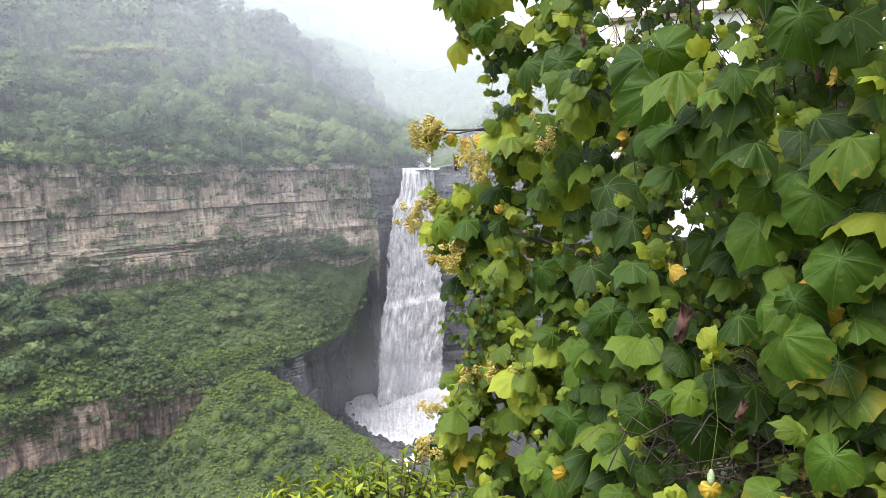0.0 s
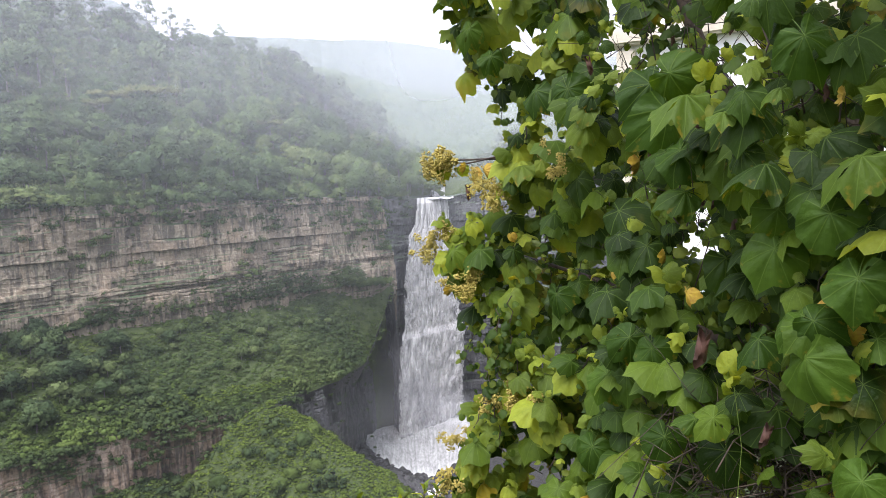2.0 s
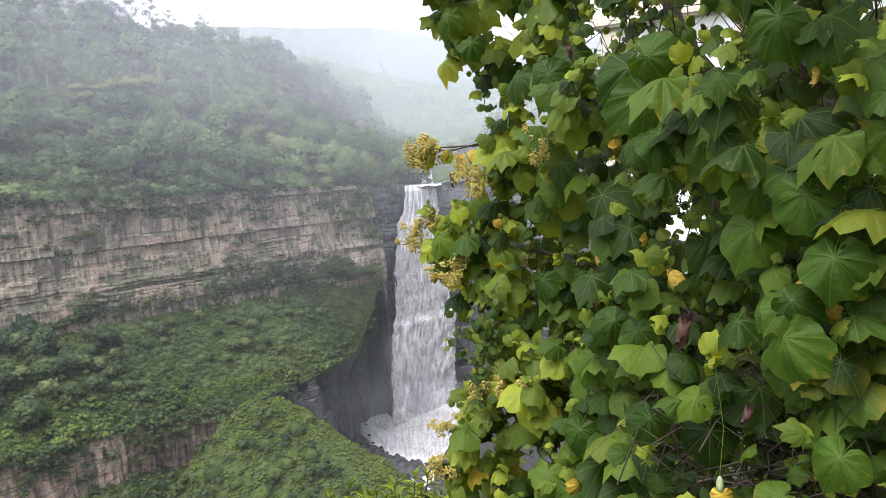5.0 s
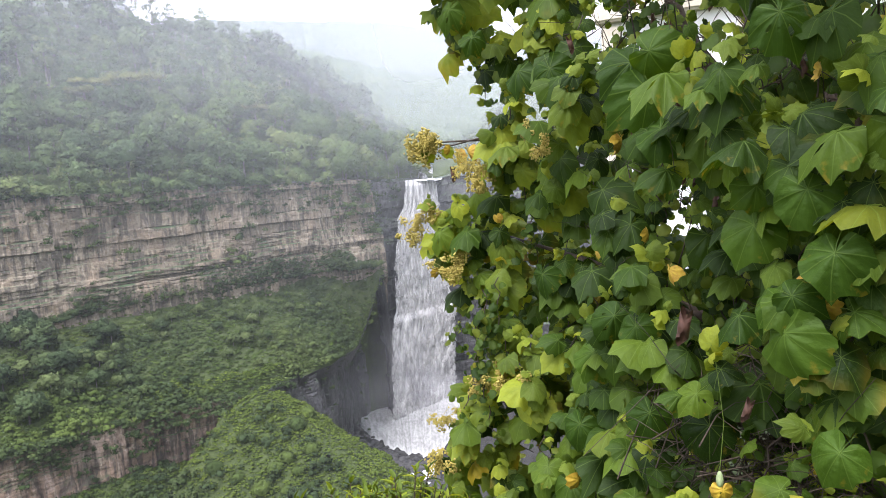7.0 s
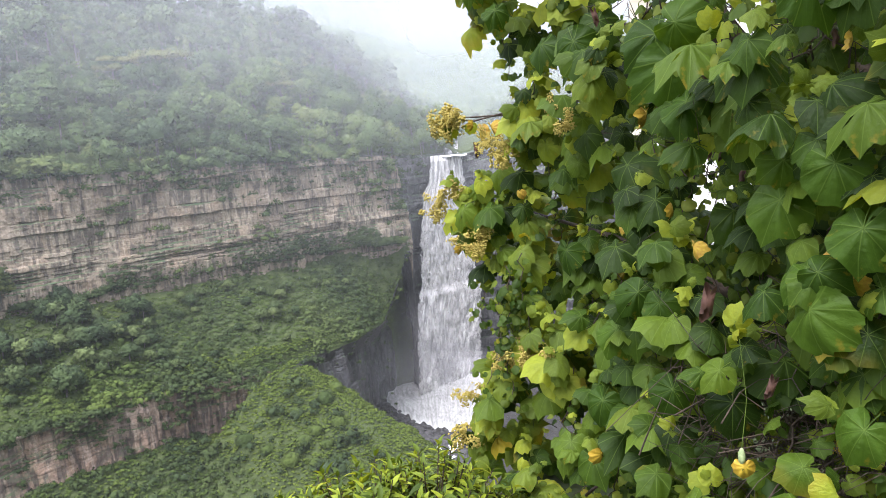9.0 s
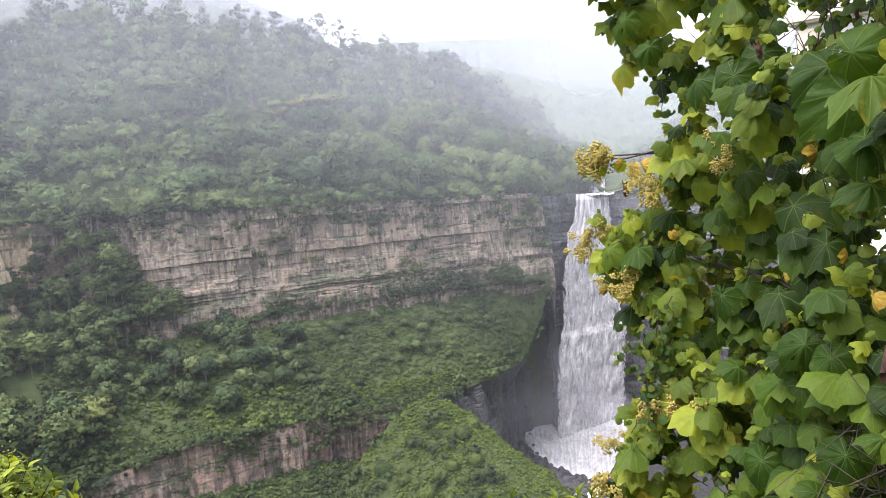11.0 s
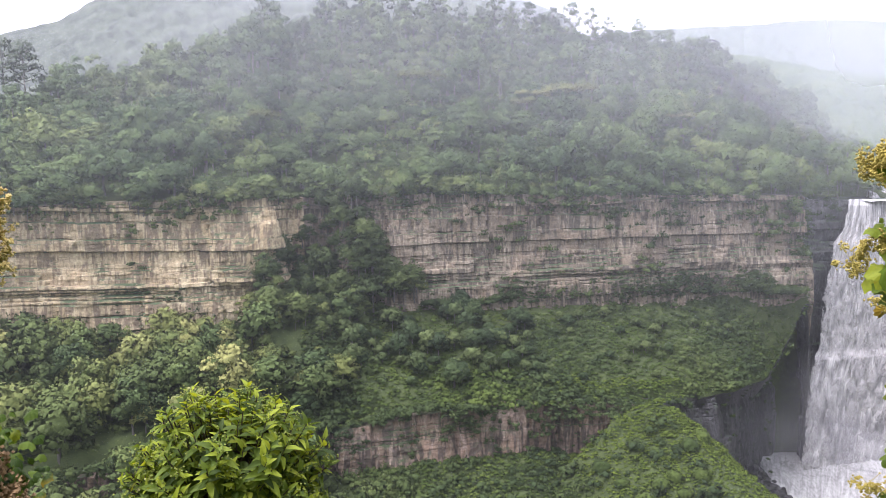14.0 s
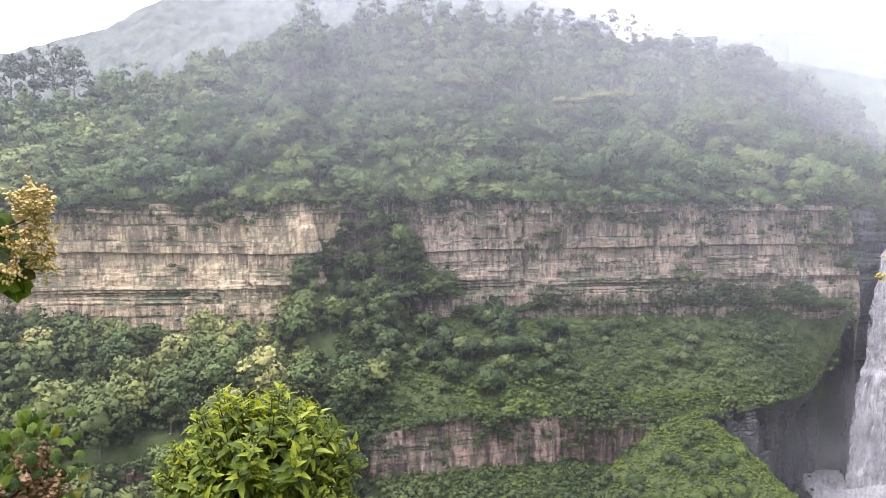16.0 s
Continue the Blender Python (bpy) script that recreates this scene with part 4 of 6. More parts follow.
def strand_mass(count, seed, z_lo, z_hi, length, width, proud):
    """Falling plumes: a pointed head below and a frayed tail above."""
    rs = np.random.RandomState(seed)
    vs, fs, uvs, n = [], [], [], 0
    rows = 9
    for _ in range(count):
        u, z0 = rs.rand(), z_lo + (z_hi - z_lo) * rs.rand()
        ln, wd = length * (0.5 + rs.rand()), width * (0.5 + rs.rand())
        t = np.linspace(0, 1, rows)
        half = wd * np.minimum(t * 3.2, 1) ** 0.8 * (1 - t) ** 0.55 * (1 + 0.35 * rs.normal(size=rows)) / 34.0
        z = np.minimum(z0 + ln * t, 133.6)
        drift = u + 0.006 * np.cumsum(rs.normal(size=rows))
        out = proud * (0.3 + rs.rand()) * np.sin(np.pi * np.clip(t * 0.8 + 0.12, 0, 1))
        strip = np.stack([fall_point(drift - half, z, out + 0.25), fall_point(drift, z, out + 0.6), fall_point(drift + half, z, out + 0.25)], 1)
        vs.append(strip.reshape(-1, 3))
        fs.append(grid_faces(rows, 3) + n)
        uvs.append(np.stack(np.broadcast_arrays(drift[:, None] * 9 + np.array([-0.1, 0, 0.1]), z[:, None] / 20), -1).reshape(-1, 2))
        n += rows * 3
    return mesh_from("water_plume", np.concatenate(vs), np.concatenate(fs), MAT_STRAND, uv=np.concatenate(uvs), smooth=True)


tagged(part("water_plume", strand_mass(260, 2, 4, 116, 9, 1.5, 0.8), waterfall, "bright white falling plumes"), kind="stuff")
tagged(part("fine_plume", strand_mass(420, 6, 5, 124, 6, 0.6, 0.25), waterfall), kind="stuff")


# upper step of the river behind the lip
def water_patch(name, parent, az0, az1, rows, z_fn, mat, nu=30, nv=24, uv_turn=False):
    """A sheet of water between two bearings; rows gives its near and far distance for a bearing."""
    vs, uv = [], []
    for i in range(nu):
        a = az0 + (az1 - az0) * i / (nu - 1)
        r0, r1 = rows(i / (nu - 1))
        for j in range(nv):
            t = j / (nv - 1)
            r = r0 + (r1 - r0) * t
            x, y = -math.sin(radians(a)) * r, math.cos(radians(a)) * r
            vs.append((x, y, z_fn(i / (nu - 1), t)))
            uv.append((i / (nu - 1), t))
    return part(name, mesh_from(name, vs, grid_faces(nu, nv), mat, uv=uv, smooth=True), parent)


water_patch("upper_cascade", waterfall, 2.75, 1.0, lambda u: (418 + 3 * math.sin(u * 9), 446),
            lambda u, t: 132.0 + 9.5 * min(1, t * 1.5) ** 0.8 + 0.5 * math.sin(u * 14 + t * 9), MAT_FALL)
water_patch("lip_pool", waterfall, 3.9, 0.3, lambda u: (405, 424), lambda u, t: 133.7 + 0.25 * math.sin(u * 20) - 0.6 * (t < 0.05), MAT_RAPID)

# the foaming apron where the water spreads over the rocks
def ground_at(az, r):
    """The land's height at a bearing and distance from the viewpoint."""
    x, y = -math.sin(radians(az)) * r, math.cos(radians(az)) * r
    rs_, rd_ = (x + 198) * ROOT, (y - 198) * ROOT
    return x, y, float(height(rs_ + rd_, rs_ - rd_))


apron_near = curve((0, 366), (0.10, 350), (0.22, 337), (0.42, 322), (0.6, 314), (0.75, 319), (0.9, 335), (1.0, 352))


def apron_z(u, t):
    lump = 0.10 * math.sin(u * 55 + 3 * math.sin(t * 4)) + 0.12 * math.sin(t * 26 + u * 9)
    return 3.4 + 3.6 * t ** 1.2 + lump * (0.4 + 0.6 * t) - 1.0 * max(0, 0.12 - t) / 0.12


water_patch("foam_apron", waterfall, 8.5, -0.9, lambda u: (float(apron_near(u)) + 2.2 * math.sin(u * 41) + 1.6 * math.sin(u * 97 + 1), 391.0 - 18 * (1 - u) ** 3), apron_z, MAT_FOAM, 90, 40)
rapid = thing("rapid", "short white rapid between black boulders below the falls", "rapid")
water_patch("white_water", rapid, 4.6, 2.2, lambda u: (283 + 4 * math.sin(u * 7), 300 - 5 * math.sin(u * 5)), lambda u, t: 3.4 + 2.0 * t + 0.6 * math.sin(u * 17 + t * 5), MAT_RAPID)
water_patch("lower_water", rapid, 5.6, 3.8, lambda u: (258 + 3 * math.sin(u * 8), 276), lambda u, t: 2.2 + 1.6 * t + 0.5 * math.sin(u * 13 + t * 7), MAT_RAPID)


# ---- boulders ----
def boulder_mesh(seed, stretch=(1, 1, 0.7), mat=None, rough=0.32, name="boulder", level=2):
    rs = np.random.RandomState(seed)
    bm = bmesh.new()
    bmesh.ops.create_icosphere(bm, subdivisions=level, radius=1.0)
    cuts = [(rs.normal(size=3), 0.62 + 0.3 * rs.rand()) for _ in range(11)]
    for v in bm.verts:
        p = np.array(v.co)
        for nrm, far in cuts:
            nn = nrm / np.linalg.norm(nrm)
            over = p @ nn - far
            if over > 0:
                p = p - nn * over * (1 - rough * 0.2)
        p += 0.03 * np.array(noise.noise_vector(Vector(p * 4 + seed)))
        v.co = Vector(p * np.array(stretch))
    me = bpy.data.meshes.new(name)
    bm.to_mesh(me)
    bm.free()
    me.materials.append(mat or MAT_BOULDER)
    return me


BOULDERS = [boulder_mesh(i, (1, 0.8 + 0.4 * (i % 3) / 2, 0.6 + 0.1 * (i % 4))) for i in range(8)]


rng = random.Random(11)
for i in range(270):
    a = rng.uniform(0.0, 13.5)
    ua = min(max((8.5 - a) / 9.4, 0), 1)
    front = float(apron_near(ua)) if a < 8.5 else 370
    r = front - abs(rng.gauss(0, 26)) + 2 if a < 8.5 else rng.uniform(292, 366)
    x, y, z = ground_at(a, r)
    if z > 44:
        continue
    size = rng.choice([0.8, 1.0, 1.3, 1.8, 2.4, 3.2, 4.2]) * rng.uniform(0.8, 1.2)
    size = min(size, 1.3 + 0.15 * max(front - r, 0)) if a < 8.5 else min(size, 2.2)
    ob = tagged(new("boulder", BOULDERS[i % 8]), "wet black angular boulder beside the plunge pool", "boulder", "boulders round the plunge pool")
    ob.matrix_world = Matrix.LocRotScale((x, y, z + size * 0.15), Euler((rng.uniform(-0.4, 0.4), rng.uniform(-0.4, 0.4), rng.uniform(0, 6.3))), (size,) * 3)

for i in range(60):
    a = rng.uniform(0.5, 8.3)
    r = float(apron_near(min(max((8.5 - a) / 9.4, 0), 1))) - rng.uniform(3, 52)
    x, y, z = ground_at(a, r)
    if z > 16:
        continue
    size = rng.uniform(1.6, 4.2)
    ob = tagged(new("boulder", BOULDERS[(i * 5) % 8]), "large wet black boulder in the river below the falls", "boulder", "boulders round the plunge pool")
    ob.matrix_world = Matrix.LocRotScale((x, y, z + size * 0.2), Euler((rng.uniform(-0.4, 0.4), rng.uniform(-0.4, 0.4), rng.uniform(0, 6.3))), (size,) * 3)

# rubble on the spur's wet flank, too small and many to tell apart
stones = []
for me in BOULDERS:
    co = np.zeros(len(me.vertices) * 3)
    me.vertices.foreach_get("co", co)
    stones.append((co.reshape(-1, 3), np.array([tuple(p.vertices) for p in me.polygons])))
bank = []
for i in range(900):
    a, r = rng.uniform(2.5, 12.5), rng.uniform(225, 368)
    if a < 8.5 and r > float(apron_near(min(max((8.5 - a) / 9.4, 0), 1))) - 3:
        continue
    x, y, z = ground_at(a, r)
    if z > 24:
        continue
    size = rng.choice([0.5, 0.7, 0.9, 1.2, 1.6, 2.2]) * rng.uniform(0.8, 1.2)
    v, f = stones[(i * 3) % 8]
    m = np.array(Euler((rng.uniform(-0.6, 0.6), rng.uniform(-0.6, 0.6), rng.uniform(0, 6.3))).to_matrix())
    bank.append((v @ m.T * size + (x, y, z + size * 0.15), f))
v, f = join(bank)
tagged(new("rubble", mesh_from("rubble", v, f, MAT_BOULDER)), "bank of wet grey-black rubble below the spur", "rubble", kind="stuff")

# grass-grown boulders on the spur
MAT_MOSS = foliage_material("boulder_moss", (0.026, 0.044, 0.010), (0.046, 0.070, 0.015), (0.080, 0.112, 0.022), grain=0.9, wet=0.2, single=True, close=1.0)
MOSSY = []
for i in range(4):
    cover, tri = leaf_cloud(np.random.RandomState(40 + i), np.array([[0, 0, 0.15], [0.35, 0.1, 0.0], [-0.2, 0.3, 0.05]]), np.array([0.95, 0.7, 0.7]), 420, 0.2, 0.85, 0.95)
    MOSSY.append(mesh_from("mossy_boulder", cover[:, :3], tri, MAT_MOSS, smooth=True, normals=cover[:, 3:]))
for i, (a, e) in enumerate([(13.8, -23.3), (14.6, -22.2), (13.5, -19.8), (16.0, -20.6), (12.7, -18.9), (17.9, -20.2), (15.6, -22.7), (16.8, -24.0), (18.7, -22.9), (12.6, -21.6), (14.9, -24.6), (13.0, -24.6), (20.3, -22.0)]):
    for r in np.arange(190, 330, 1.5):
        x, y, z = ground_at(a, r)
        if EYE_Z + math.tan(radians(e)) * r < z + 1.0:
            break
    ob = tagged(new("mossy_boulder", MOSSY[i % 4]), "rounded boulder overgrown with bright green moss and grass", "boulder", "overgrown boulders on the spur")
    sz = 2.1 + 1.3 * ((i * 7) % 5) / 5
    ob.matrix_world = Matrix.LocRotScale((x, y, z + 0.3), Euler((0.1 * (i % 3), 0.1, i * 1.3)), (sz, sz, sz * 1.05))


# ---- distance: misty ridges ----
def ridge(name, label, az0, az1, r0, r1, crest, z0, mat, seed, rough, canopy=6.0, fine=5):
    na, nr = int((az1 - az0) * fine), int(16 * fine)
    az = np.linspace(az0, az1, na)
    t = np.linspace(0, 1, nr)
    A, T = np.meshgrid(az, t, indexing="ij")
    Rr = r0 + (r1 - r0) * T
    top = EYE_Z + np.tan(np.radians(crest(az)))[:, None] * r1
    Z = z0 + (top - z0) * T ** 0.85
    lump = wave(A * 2.2, T * 60, 1.0, seed) + 0.8 * wave(A * 6, T * 140, 1.0, seed + 2)
    Z = Z + lump * rough * (1 - 0.7 * T ** 6) + canopy * (1 - 0.75 * T ** 6) * np.maximum(wave(A * 8.0 * r0 / 600, T * (r1 - r0) * 0.8, 1.0, seed + 9), -0.3)
    Rr = Rr + rough * 1.5 * wave(A * 3, T * 9, 1.0, seed + 5)
    X, Y = -np.sin(np.radians(A)) * Rr, np.cos(np.radians(A)) * Rr
    ob = new(name, mesh_from(name, np.stack([X, Y, Z], -1).reshape(-1, 3), grid_faces(na, nr), mat, smooth=True))
    return tagged(ob, label, "hills", kind="structure")


MAT_FAR = plain_material("far_misty_slope", (0.055, 0.075, 0.060), (0.085, 0.105, 0.080), 0.02, 1.0)
MAT_MIDFAR = plain_material("misty_wooded_slope", (0.045, 0.068, 0.040), (0.085, 0.110, 0.060), 0.04, 1.0, 2.0)
MAT_MOUNT = plain_material("misty_mountain_slope", (0.026, 0.036, 0.026), (0.085, 0.102, 0.070), 0.055, 1.0, 3.0)
ridge("backdrop_far_hill", "pale far hill in mist", -30, 32, 900, 1500, curve((-70, 8), (-20, 9), (0, 10.8), (5, 11.7), (11, 11.8), (18, 12), (32, 10)), 60, MAT_FAR, 1, 5, 9.0, 5)
ridge("backdrop_valley_side", "hazy wooded valley side behind the waterfall", -16, 20, 520, 800, curve((-16, 7.5), (0, 7.2), (5, 8.2), (9, 9.4), (14, 10.4), (20, 11)), 120, MAT_MIDFAR, 3, 4)
ridge("backdrop_mountain", "grey misty mountain behind the wooded hill", 18, 84, 560, 950, curve((18, 9), (22, 11.4), (24, 13.5), (32, 16.5), (45, 18.5), (54, 16), (58, 14.2), (62, 11.8), (68, 9.5), (100, 8)), 150, MAT_MOUNT, 7, 4)


# spray drifting round the foot of the falls
def spray_material(name, most, scale):
    m, n, l, p = material(name)
    n.remove(p)
    uvn = n.new("ShaderNodeTexCoord").outputs["UV"]
    sep = n.new("ShaderNodeSeparateXYZ")
    l.new(uvn, sep.inputs[0])
    x, y = maths(n, l, "SUBTRACT", sep.outputs[0], 0.5), maths(n, l, "SUBTRACT", sep.outputs[1], 0.5)
    rad = maths(n, l, "SQRT", maths(n, l, "ADD", maths(n, l, "MULTIPLY", x, x), maths(n, l, "MULTIPLY", y, y)))
    fall_off = ramp(n, l, rad, [(0.0, (1, 1, 1)), (0.25, (0.6, 0.6, 0.6)), (0.48, (0, 0, 0))])
    puff = noise_node(n, l, scale, 5, None, "UV")
    alpha = maths(n, l, "MULTIPLY", maths(n, l, "MULTIPLY", fall_off, maths(n, l, "ADD", puff, 0.4)), most)
    white = n.new("ShaderNodeBsdfDiffuse")
    white.inputs[0].default_value = (0.8, 0.8, 0.82, 1)
    back = n.new("ShaderNodeBsdfTranslucent")
    back.inputs[0].default_value = (0.8, 0.8, 0.82, 1)
    both = n.new("ShaderNodeMixShader")
    l.new(white.outputs[0], both.inputs[1])
    l.new(back.outputs[0], both.inputs[2])
    clear = n.new("ShaderNodeBsdfTransparent")
    ms = n.new("ShaderNodeMixShader")
    l.new(alpha, ms.inputs[0])
    l.new(clear.outputs[0], ms.inputs[1])
    l.new(both.outputs[0], ms.inputs[2])
    l.new(ms.outputs[0], n["Material Output"].inputs[0])
    return m


MAT_SPRAY = spray_material("drifting_spray", 0.20, 3.0)
for az, r, z0, wide, tall in ((5.5, 362, 2, 62, 66), (2.2, 356, 4, 56, 40), (8.5, 340, 6, 40, 44), (3.1, 380, 0, 54, 34), (1.5, 377, 1, 40, 30)):
    u4, v4 = np.meshgrid(np.linspace(0, 1, 16), np.linspace(0, 1, 16), indexing="ij")
    bend = 6 * np.cos((u4 - 0.5) * 3) + 3 * wave(u4 * 9, v4 * 9, 1.0, az)
    a4 = radians(az)
    cx, cy = -math.sin(a4) * r, math.cos(a4) * r
    xs = cx + math.cos(a4) * (u4 - 0.5) * wide + math.sin(a4) * bend
    ys = cy + math.sin(a4) * (u4 - 0.5) * wide - math.cos(a4) * bend
    ob = new("spray", mesh_from("spray", np.stack([xs, ys, z0 + v4 * tall], -1).reshape(-1, 3), grid_faces(16, 16), MAT_SPRAY, uv=np.stack([u4, v4], -1).reshape(-1, 2), smooth=True))
    tagged(ob, "thin white spray drifting from the foot of the falls", "spray", kind="stuff")


# mist lying on the hill and cloud on the far ridges: thin white veils, denser where the tint says so
def mist_material(name, scale, ragged):
    m, n, l, p = material(name)
    n.remove(p)
    amount = n.new("ShaderNodeAttribute")
    amount.attribute_name = "tint"
    drift = noise_node(n, l, scale, 4, (1, 1, 2.5))
    alpha = maths(n, l, "MULTIPLY", amount.outputs["Fac"], maths(n, l, "ADD", maths(n, l, "MULTIPLY", drift, ragged), 1.0 - 0.5 * ragged))
    white, back = n.new("ShaderNodeBsdfDiffuse"), n.new("ShaderNodeBsdfTranslucent")
    white.inputs[0].default_value = back.inputs[0].default_value = (0.80, 0.83, 0.86, 1)
    both, ms, clear = n.new("ShaderNodeMixShader"), n.new("ShaderNodeMixShader"), n.new("ShaderNodeBsdfTransparent")
    l.new(white.outputs[0], both.inputs[1])
    l.new(back.outputs[0], both.inputs[2])
    l.new(alpha, ms.inputs[0])
    l.new(clear.outputs[0], ms.inputs[1])
    l.new(both.outputs[0], ms.inputs[2])
    l.new(ms.outputs[0], n["Material Output"].inputs[0])
    return m


MAT_MIST = mist_material("hill_mist", 0.010, 0.35)
MAT_CLOUD = mist_material("low_cloud", 0.006, 0.9)


def veil(name, label, x, y, z, amount, mat):
    faces = grid_faces(*z.shape)
    faces = faces[amount.ravel()[faces].max(1) > 0.006]
    me = mesh_from(name, np.stack(np.broadcast_arrays(x, y, z), -1).reshape(-1, 3), faces, mat, tint=np.clip(amount, 0, 0.95).ravel(), smooth=True)
    return tagged(new(name, me), label, "mist" if name == "mist" else "cloud", kind="stuff" if name == "mist" else "structure")


# over the wooded hill, following its slope
for lift, low, high in ((9, 0.026, 0.032), (20, 0.030, 0.050), (34, 0.034, 0.095)):
    ms_, mb = np.meshgrid(np.linspace(-330, 345, 120), np.linspace(-2, 185, 40), indexing="ij")
    md = np.minimum(rim_d(ms_), 0) - mb
    mz = height(ms_, md - 7, 0.0) + lift + 3 * wave(ms_, md, 0.03, lift)
    thick = np.clip(mb / 165, 0, 1) ** 2.4
    ends = np.clip((mb + 2) / 30, 0, 1) * np.clip((172 - mb) / 35, 0, 1) * np.clip(((280 - md) * 0.962 - ms_ - 8) / 140, 0, 1) * np.clip((ms_ + 120) / 90, 0, 1)
    veil("mist", "thin white mist drifting over the wooded hillside", *plan(ms_, md, mz), (low + (high - low) * thick) * ends, MAT_MIST)


def far_veil(name, label, az0, az1, r, el0, el1, amount, mat):
    """A curved sheet at one distance; amount gives its density for a bearing and an elevation."""
    a5, e5 = np.meshgrid(np.linspace(az0, az1, 70), np.linspace(el0, el1, 30), indexing="ij")
    r5 = r + 0 * a5
    veil(name, label, -np.sin(np.radians(a5)) * r5, np.cos(np.radians(a5)) * r5, EYE_Z + r * np.tan(np.radians(e5)), amount(a5, e5), mat)


fade = lambda v, a, b: np.clip((v - a) / (b - a), 0, 1)
far_veil("mist", "faint haze hanging in the gorge", -14, 80, 188, -33, 24, lambda a, e: 0.028 + 0.042 * fade(e, -15, 0) + 0.05 * fade(e, -2, 3) + 0.035 * fade(e, 6, 15) + 0.035 * fade(a, 16, 4) * fade(e, -3, 3) + 0.03 * fade(a, 30, 12) * fade(e, -12, -3) + 0.06 * fade(a, 30, 12) * fade(e, 2, 9), MAT_MIST)
far_veil("mist", "pale mist in the valley behind the falls", -45, 21, 452, -1, 22, lambda a, e: (0.20 + 0.12 * fade(e, 3, 10)) * fade(e, -1, 4) * fade(a, 13, 4), MAT_MIST)
far_veil("backdrop_cloud", "white low cloud over the far hill", -65, 34, 870, 0, 24, lambda a, e: 0.20 + 0.06 * fade(e, 9, 14), MAT_CLOUD)
far_veil("backdrop_cloud", "white low cloud lying on the mountain", 20, 100, 545, 2, 28, lambda a, e: 0.13 + 0.5 * fade(e, 13.5, 20.5), MAT_CLOUD)


# ---- the leafy tree beside the viewpoint ----
def leaf_material(name, per_island, dark, mid, bright, old, veins=True, through_light=0.45):
    m, n, l, p = material(name)
    if per_island:
        rnd = n.new("ShaderNodeNewGeometry").outputs["Random Per Island"]
    else:
        rnd = n.new("ShaderNodeObjectInfo").outputs["Random"]
    col = ramp(n, l, rnd, [(0.0, dark), (0.5, mid), (0.90, bright), (0.991, bright), (0.994, old)])
    uvn = n.new("ShaderNodeTexCoord").outputs["UV"]
    blot = noise_node(n, l, 5.0, 4, None, "UV")
    col = mix(n, l, 0.5, col, ramp(n, l, blot, [(0.3, (0.62, 0.66, 0.6)), (0.7, (1, 1, 1))]), "MULTIPLY")
    if veins:
        sep = n.new("ShaderNodeSeparateXYZ")
        l.new(uvn, sep.inputs[0])
        x, y = maths(n, l, "SUBTRACT", sep.outputs[0], 0.5), maths(n, l, "SUBTRACT", sep.outputs[1], 0.5)
        ang = maths(n, l, "MULTIPLY", maths(n, l, "ARCTAN2", x, y), 0.86)
        rad = maths(n, l, "SQRT", maths(n, l, "ADD", maths(n, l, "MULTIPLY", x, x), maths(n, l, "MULTIPLY", y, y)))
        off = maths(n, l, "PINGPONG", ang, 0.36)
        main = maths(n, l, "MULTIPLY", off, rad)
        line = ramp(n, l, main, [(0.0, (1, 1, 1)), (0.008, (0, 0, 0))])
        # side veins branch off the main ones
        side = maths(n, l, "PINGPONG", maths(n, l, "SUBTRACT", rad, maths(n, l, "MULTIPLY", main, 2.4)), 0.05)
        fine = ramp(n, l, side, [(0.0, (0.18, 0.18, 0.18)), (0.008, (0, 0, 0))])
        allv = maths(n, l, "MAXIMUM", line, fine)
        col = mix(n, l, maths(n, l, "MULTIPLY", allv, 0.42), col, (0.19, 0.29, 0.06))
        quilt = noise_node(n, l, 16.0, 3, None, "UV")
        relief = maths(n, l, "SUBTRACT", maths(n, l, "MULTIPLY", quilt, 0.8), maths(n, l, "MULTIPLY", allv, 0.12))
        bump(n, l, p, relief, 0.4, 0.01)
        col = mix(n, l, 0.6, col, ramp(n, l, quilt, [(0.3, (0.82, 0.85, 0.8)), (0.7, (1.06, 1.05, 1.06))]), "MULTIPLY")
        worn = noise_node(n, l, 3.0, 5, None, "Object")
        aged = maths(n, l, "MULTIPLY", ramp(n, l, worn, [(0.60, (0, 0, 0)), (0.68, (1, 1, 1))]), ramp(n, l, rad, [(0.2, (0, 0, 0)), (0.46, (0.7, 0.7, 0.7))]))
        col = mix(n, l, aged, col, (0.28, 0.20, 0.02))
    l.new(col, p.inputs["Base Color"])
    p.inputs["Roughness"].default_value = 0.55
    p.inputs["Specular IOR Level"].default_value = 0.22
    t = n.new("ShaderNodeBsdfTranslucent")
    l.new(mix(n, l, 1.0, col, (1.2, 1.05, 0.4), "MULTIPLY"), t.inputs[0])
    ms = n.new("ShaderNodeMixShader")
    ms.inputs[0].default_value = through_light
    l.new(p.outputs[0], ms.inputs[1])
    l.new(t.outputs[0], ms.inputs[2])
    l.new(ms.outputs[0], n["Material Output"].inputs[0])
    return m


